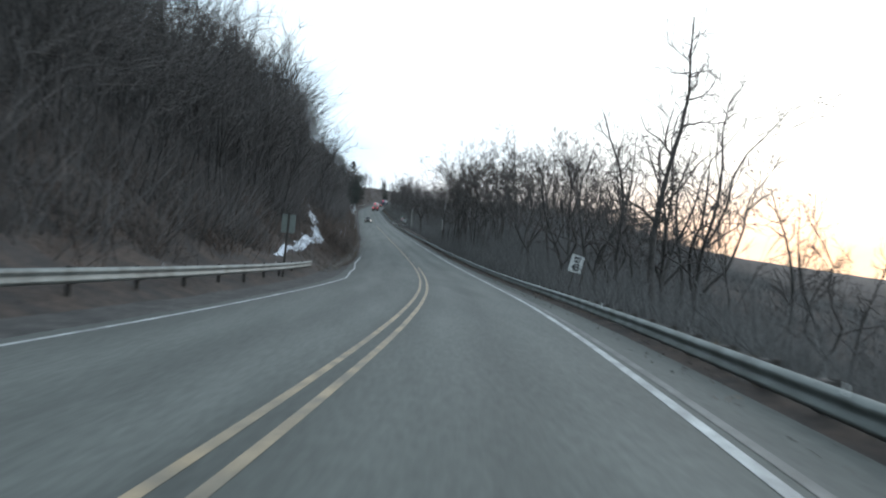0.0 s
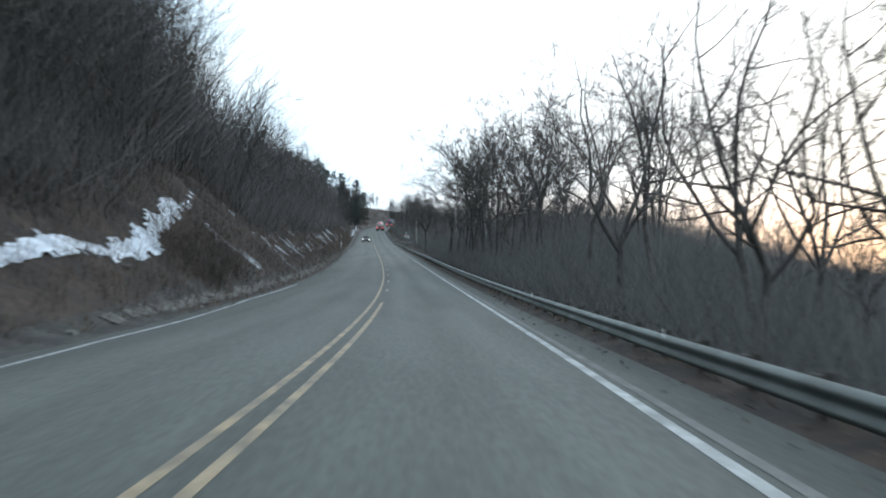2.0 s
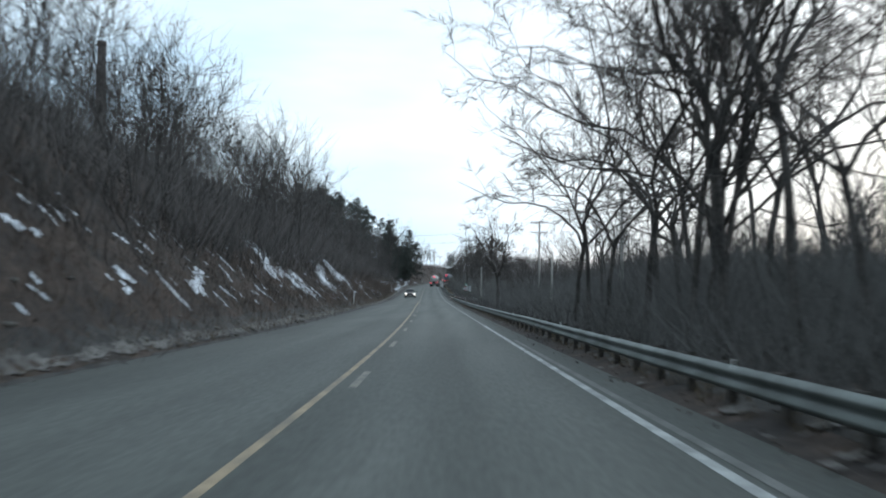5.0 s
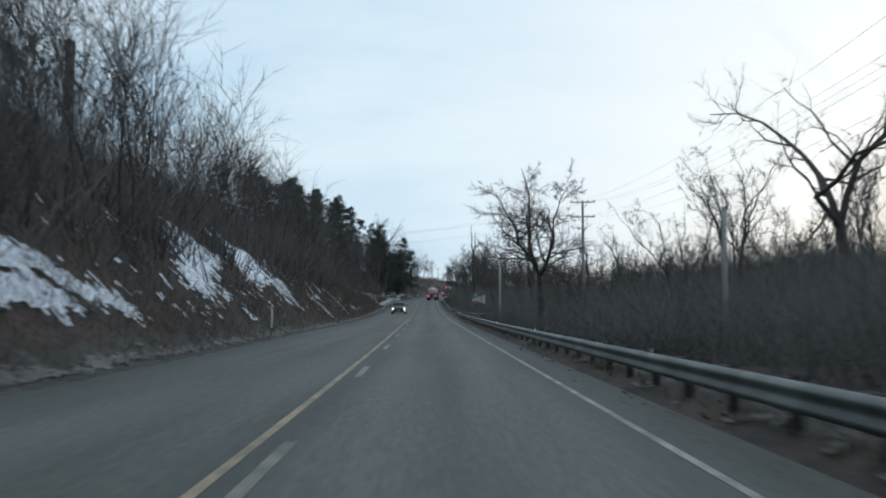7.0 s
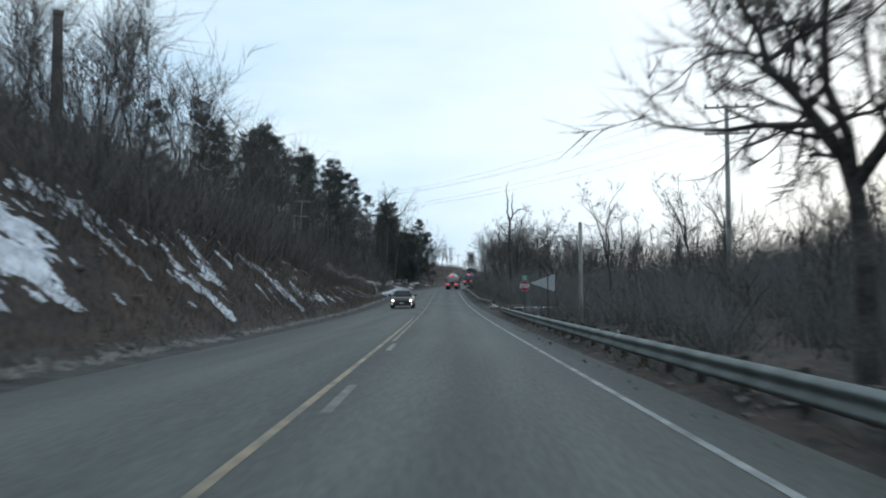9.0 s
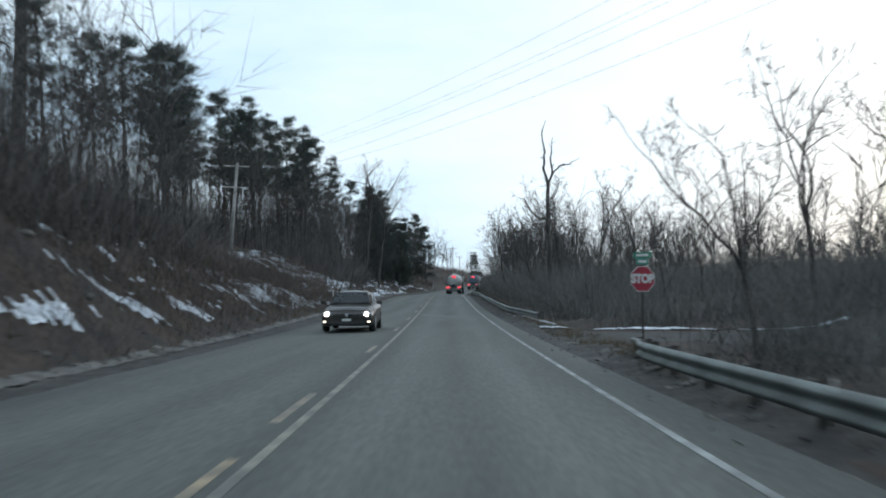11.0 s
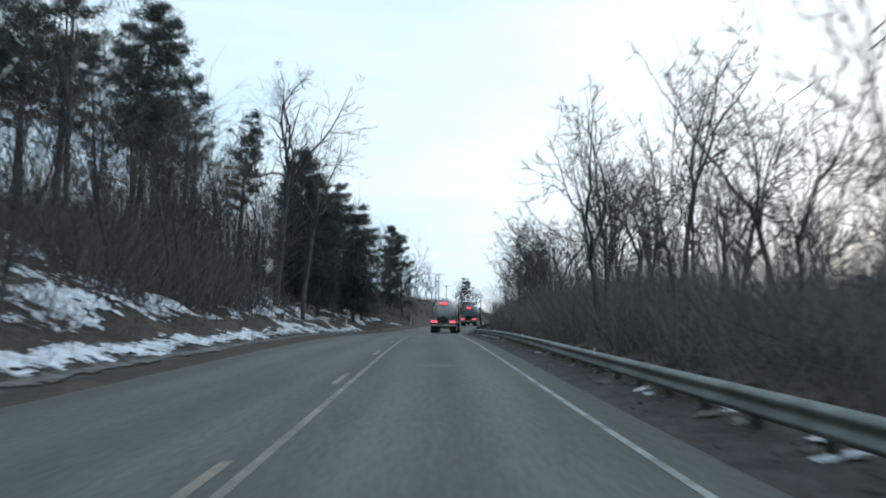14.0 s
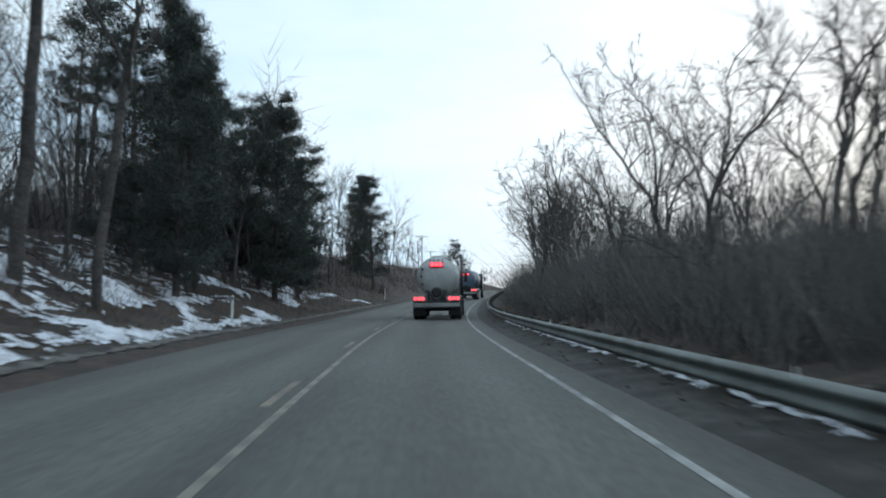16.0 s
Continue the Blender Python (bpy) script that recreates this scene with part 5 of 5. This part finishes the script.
x, y, z = float(road_x(256)) + 7.5, 256, float(road_z(256)) + 1.75
stop = thing("stop_sign", pose(x, y, z, 0, 0, 14), "red octagonal stop sign under a green street-name blade", "stop sign")
octagon = [(.38 / math.cos(radians(22.5)) * math.cos(radians(22.5 + 45 * k)), .38 / math.cos(radians(22.5)) * math.sin(radians(22.5 + 45 * k))) for k in range(8)]
part("panel", plate(octagon, .004), SIGN_WHITE, stop, "white border")
part("field", plate([(a * .945, b * .945) for a, b in octagon], .002), SIGN_RED, stop, "", pose(0, -.002, 0))
lettering("lettering", "STOP", .25, SIGN_WHITE, stop, pose(0, -.005, 0), .82)
sign_post(stop, .62, -2.4)
blade = part("street_blade", plate(rounded(.62, .18, .02), .004), SIGN_GREEN, stop, "green street-name blade", pose(0, .0, .52, 0, 0, 30))
part("text_bar", box(-.2, .2, -.004, 0, -.035, .035), SIGN_WHITE, blade)
cross = part("street_blade", plate(rounded(.62, .18, .02), .004), SIGN_GREEN, stop, "green street-name blade", pose(0, .0, .71, 0, 0, -55))
part("text_bar", box(-.2, .2, -.004, 0, -.035, .035), SIGN_WHITE, cross)

x, y, z = float(road_x(236)) + 6.7, 236, float(road_z(236)) + 1.88
pennant = thing("pennant_sign_back", pose(x, y, z, 0, 0, -4), "bare grey back of a pennant-shaped road sign", "road sign")
part("panel", plate([(-.62, 0.02), (-.62, -.02), (.57, -.45), (.62, -.42), (.62, .42), (.57, .45)], .004), SIGN_BACK, pennant)
part("post", box(.22, .28, -.05, -.004, -2.5, .45, .006, 1), POST, pennant)


# ---- white verge markers ----
def marker(u, y, lean, tall=1.15):
    ob = thing("verge_marker", at(u, y) @ pose(0, 0, 0, 0, lean, 0), "slim white plastic verge marker post", "marker post", "verge markers")
    part("post", plate([(-.045, -.2), (.045, -.2), (.045, tall - .06), (.03, tall), (-.03, tall), (-.045, tall - .06)], .02), SIGN_WHITE, ob)
    part("reflector", plate(rounded(.07, .12, .015), .003), CHROME, ob, "", pose(0, -.004, tall - .16))


for u, y, lean in ((-5.95, 190.3, 1), (-6.3, 293.5, -6), (-6.0, 369, 2), (-6.1, 428, 3)):
    marker(u, y, lean)

# ---- brick stack far behind the wooded hill ----
stack_at = pose(-207, 640, 3)
stack = thing("brick_chimney", stack_at, "tall sooty tapering brick chimney stack behind the woods", "chimney")
part("shaft", lathe([(20, 3.8), (80, 3.1), (126, 2.4), (137, 2.25)], 28), BRICK, stack)
part("rim", lathe([(135.2, 2.4), (136.2, 2.65), (138.2, 2.65), (138.4, 2.1)], 28), BRICK, stack, "corbelled rim")
for zz in (96, 108, 120, 130):
    part("band", lathe([(zz, 4.1 - zz * .0133 + .03), (zz + .5, 4.1 - zz * .0133 + .03)], 28), POST, stack, "iron band")


# ---- tanker trucks ----
def wheel(ob, x, y, r, w, name="wheel"):
    wh = part(name, lathe([(x - w / 2 + .03, r * .62), (x - w / 2, r * .72), (x - w / 2, r * .92), (x - w / 2 + .05, r), (x + w / 2 - .05, r), (x + w / 2, r * .92), (x + w / 2, r * .72), (x + w / 2 - .03, r * .62)], 24, "x", True, (0, y, r)), RUBBER, ob)
    part("rim", lathe([(x - w / 2 - .004, r * .58), (x - w / 2 + .05, r * .5), (x + w / 2 - .05, r * .5), (x + w / 2 + .004, r * .58)], 18, "x", True, (0, y, r)), FENDER, wh)
    return wh


def tanker(m, paint_, label):
    """A vacuum tanker, its tail at y = 0, driving towards +y."""
    t = thing("tanker_truck", m, label, "truck", "tanker trucks")
    zc, rr = 2.22, 1.05
    rings = [(.42, .2), (.44, .45), (.50, .72), (.60, .92), (.74, 1.02), (.82, 1.05), (3.5, 1.05), (3.52, 1.07), (3.6, 1.07), (3.62, 1.05), (6.6, 1.05), (6.7, 1.02), (6.85, .9), (6.95, .6), (7.0, .2)]
    tank = part("tank", lathe(rings, 40, "y", True, (0, 0, zc)), paint_, t)
    part("rim_band", lathe([(.78, 1.065), (.86, 1.065)], 40, "y", False, (0, 0, zc)), CHROME, tank)
    for px, pz in ((-.74, .42), (-.80, .02), (-.74, -.38)):
        part("sight_glass", lathe([(.40, .05), (.62, .06)], 12, "y", True, (px, .03, zc + pz)), BLACK, tank)
    part("manhole", lathe([(0, .36), (.12, .36), (.16, .3)], 20, "z", True, (0, 2.4, zc + rr - .04)), paint_, tank)
    bar = part("light_panel", box(-.36, .36, .40, .47, zc + .46, zc + .76, .02), SIGN_RED, t, "red lamp panel high on the tank")
    for lx in (-.22, 0, .22):
        part("brake_lamp", lathe([(.375, .095), (.385, .105), (.41, .105)], 16, "y", True, (lx, 0, zc + .64)), RED_LAMP, bar)
    for lx in (-.33, -.11, .11, .33):
        part("marker_lamp", lathe([(.39, .04), (.47, .05)], 10, "y", True, (lx, 0, zc + .86)), BLACK, bar)
    for s in (-1, 1):
        part("grab_rail", tube([(s * .98, .7, zc + .72), (s * 1.12, .55, zc + .82), (s * 1.2, .52, zc + .74), (s * 1.22, .52, zc + .1), (s * 1.18, .54, zc - .75)], .028, 8), CHROME, t)
        fd = part("fender", box(s * .5 if s > 0 else -1.24, 1.24 if s > 0 else -.5, .12, 3.2, 1.06, 1.22, .05), FENDER, t)
        part("fender_skirt", box(.5 if s > 0 else -1.24, 1.24 if s > 0 else -.5, .10, .16, .92, 1.24, .02), FENDER, fd)
        lamp = part("lamp_housing", box(s * .90 - .31, s * .90 + .31, .04, .11, .98, 1.2, .02), FENDER, t)
        for k in (-.2, 0, .2):
            part("tail_lamp", lathe([(.015, .075), (.02, .085), (.05, .085)], 14, "y", True, (s * .90 + k, 0, 1.09)), RED_LAMP, lamp)
        part("mudflap", box(s * .92 - .31, s * .92 + .31, .22, .235, .22, .9, .004, 1), RUBBER, t)
        for y in (.95, 2.25):
            wheel(t, s * .80, y, .5, .27)
            wheel(t, s * 1.10, y, .5, .27)
        wheel(t, s * 1.05, 8.35, .5, .3)
    part("bumper", box(-1.2, 1.2, -.05, .12, .60, .86, .03), FENDER, t, "grey step bumper")
    part("bumper_edge", box(-1.2, 1.2, -.062, -.045, .60, .67, .004, 1), BLACK, t)
    part("chassis", box(-.45, .45, .1, 9.0, .70, .98, .02), BLACK, t)
    for x in (-.4, .4):
        part("frame_post", box(x - .06, x + .06, .15, .3, .86, 1.5, .01), BLACK, t)
    valve = part("valve", lathe([(.12, .2), (.16, .26), (.3, .26), (.34, .18), (.5, .18)], 18, "y", True, (0, 0, 1.42)), BLACK, t, "black outlet valve")
    part("hand_wheel", tube([(.16 * math.cos(a * .5236), .08, 1.42 + .16 * math.sin(a * .5236)) for a in range(13)], .02, 6), BLACK, valve)
    part("hose_rack", tube([(-.55, .3, 1.5), (-.3, .2, 1.36), (-.1, .18, 1.02), (.15, .18, .98), (.35, .2, 1.3), (.55, .3, 1.48)], .07, 8), BLACK, t)
    part("axle", lathe([(-1.2, .07), (1.2, .07)], 8, "x", True, (0, .95, .5)), BLACK, t)
    part("axle", lathe([(-1.2, .07), (1.2, .07)], 8, "x", True, (0, 2.25, .5)), BLACK, t)
    cab = part("cab", box(-1.15, 1.15, 7.3, 9.0, .95, 2.95, .12), paint_, t)
    part("bonnet", box(-.95, .95, 8.95, 10.2, .9, 1.95, .12), paint_, t)
    part("rear_window", box(-.6, .6, 7.285, 7.31, 2.1, 2.6, .01), GLASS, cab)
    for s in (-1, 1):
        part("mirror", box(s * 1.32 - .1, s * 1.32 + .1, 8.75, 8.85, 2.0, 2.6, .02), BLACK, cab)
        part("mirror_arm", tube([(s * 1.12, 8.8, 2.55), (s * 1.3, 8.8, 2.55)], .02, 6), CHROME, cab)
    part("exhaust_stack", lathe([(1.0, .09), (2.6, .09), (2.62, .065), (3.3, .065), (3.42, .075)], 12, "z", True, (1.12, 7.2, 0)), BLACK, t)
    return t


def on_road(u, y, turn=0.0):
    slope = math.degrees(math.atan(float(np.interp(y, RY, table(SLOPE)))))
    return pose(float(road_x(y)) + u, y, float(road_z(y)) - .012 * abs(u) + .012, slope, 0, road_turn(y) + turn)


tanker(on_road(1.95, 380, -2), TANK_WHITE, "dirty white vacuum tanker truck braking, red lamps lit")
tanker(on_road(1.9, 436, -3), TANK_BLUE, "dusty blue vacuum tanker truck with lit tail lamps")


# ---- oncoming saloon ----
def loft(sections, material_smooth=True):
    """Rounded rings through (y, half width, bottom, top) sections."""
    bm = bmesh.new()
    loops = []
    for y, w, z0, z1 in sections:
        c = min(.16, (z1 - z0) * .4)
        ring = [(-w + c * .6, z0), (w - c * .6, z0), (w, z0 + c), (w, z1 - c), (w - c * .35, z1 - c * .3), (w - c, z1), (0, z1 + .02), (-w + c, z1), (-w + c * .35, z1 - c * .3), (-w, z1 - c), (-w, z0 + c)]
        loops.append([bm.verts.new((x, y, z)) for x, z in ring])
    n = len(loops[0])
    for p, q in zip(loops, loops[1:]):
        for i in range(n):
            bm.faces.new((p[i], p[(i + 1) % n], q[(i + 1) % n], q[i])).smooth = True
    bm.faces.new(loops[0][::-1])
    bm.faces.new(loops[-1])
    bmesh.ops.recalc_face_normals(bm, faces=bm.faces[:])
    return bm


car = thing("saloon_car", on_road(-1.85, 260.6), "dark bronze oncoming saloon car with headlamps lit", "car")
body = part("body", loft([(-.02, .74, .34, .58), (.08, .86, .26, .70), (.4, .92, .22, .80), (1.1, .93, .2, .88), (1.6, .93, .2, .92), (3.6, .93, .2, .95), (4.4, .91, .22, .97), (4.85, .84, .3, .92), (4.98, .72, .4, .82)]), CAR_PAINT, car)
part("bonnet", loft([(.15, .66, .68, .74), (.7, .74, .80, .87), (1.5, .78, .88, .95)]), CAR_PAINT, body)
cabin = part("cabin", loft([(1.35, .78, .88, .94), (2.15, .64, .9, 1.40), (2.8, .62, .9, 1.46), (3.5, .62, .9, 1.42), (4.45, .74, .9, .99)]), CAR_PAINT, car)
ws = bmesh.new()
vs = [ws.verts.new(p) for p in ((-.72, 1.42, 1.0), (.72, 1.42, 1.0), (.57, 2.10, 1.385), (-.57, 2.10, 1.385))]
ws.faces.new(vs)
bmesh.ops.solidify(ws, geom=ws.faces[:], thickness=.012)
part("windscreen", ws, GLASS, cabin, "dark windscreen", pose(0, -.035, .028))
for s in (-1, 1):
    sw = bmesh.new()
    vs = [sw.verts.new(p) for p in ((s * .79, 1.72, 1.0), (s * .66, 2.25, 1.33), (s * .645, 3.4, 1.35), (s * .76, 4.1, 1.03))]
    sw.faces.new(vs)
    bmesh.ops.solidify(sw, geom=sw.faces[:], thickness=.012)
    part("side_window", sw, GLASS, cabin, "", pose(s * .012, 0, 0))
    part("mirror", box(s * 1.04 - .1, s * 1.04 + .1, 1.66, 1.78, .97, 1.10, .03), CAR_PAINT, car)
    hl = part("headlamp", box(s * .70 - .17, s * .70 + .17, .0, .2, .58, .71, .04), CHROME, car)
    part("bulb_lens", lathe([(-.03, .05), (-.02, .085), (.05, .09)], 16, "y", True, (s * .70, 0, .645)), WHITE_LAMP, hl, "lit lens")
    part("fog_lamp", box(s * .74 - .09, s * .74 + .09, -.01, .06, .36, .41, .012), FOG_LAMP, car)
    for y in (.95, 3.85):
        w = part("wheel", lathe([(s * .83 - .1, .22), (s * .83 - .11, .30), (s * .83 - .07, .335), (s * .83 + .07, .335), (s * .83 + .115, .30), (s * .83 + .1, .22)], 24, "x", True, (0, y, .335)), RUBBER, car)
        part("rim", lathe([(s * .83 - .105, .21), (s * .83 - .04, .1), (s * .83 + .04, .1), (s * .83 + .128, .21)], 16, "x", True, (0, y, .335)), FENDER, w)
grille = part("grille", box(-.46, .46, -.045, .05, .50, .67, .03), BLACK, car)
for k in range(4):
    part("grille_bar", box(-.44, .44, -.056, -.04, .52 + k * .04, .532 + k * .04), CHROME if k == 3 else POST, grille)
part("badge", lathe([(-.07, .05), (-.05, .06)], 16, "y", True, (0, 0, .60)), CHROME, grille)
part("air_dam", box(-.62, .62, -.035, .06, .26, .38, .03), BLACK, car)
part("plate_bar", box(-.16, .16, -.055, -.03, .40, .485, .006, 1), SIGN_WHITE, car)
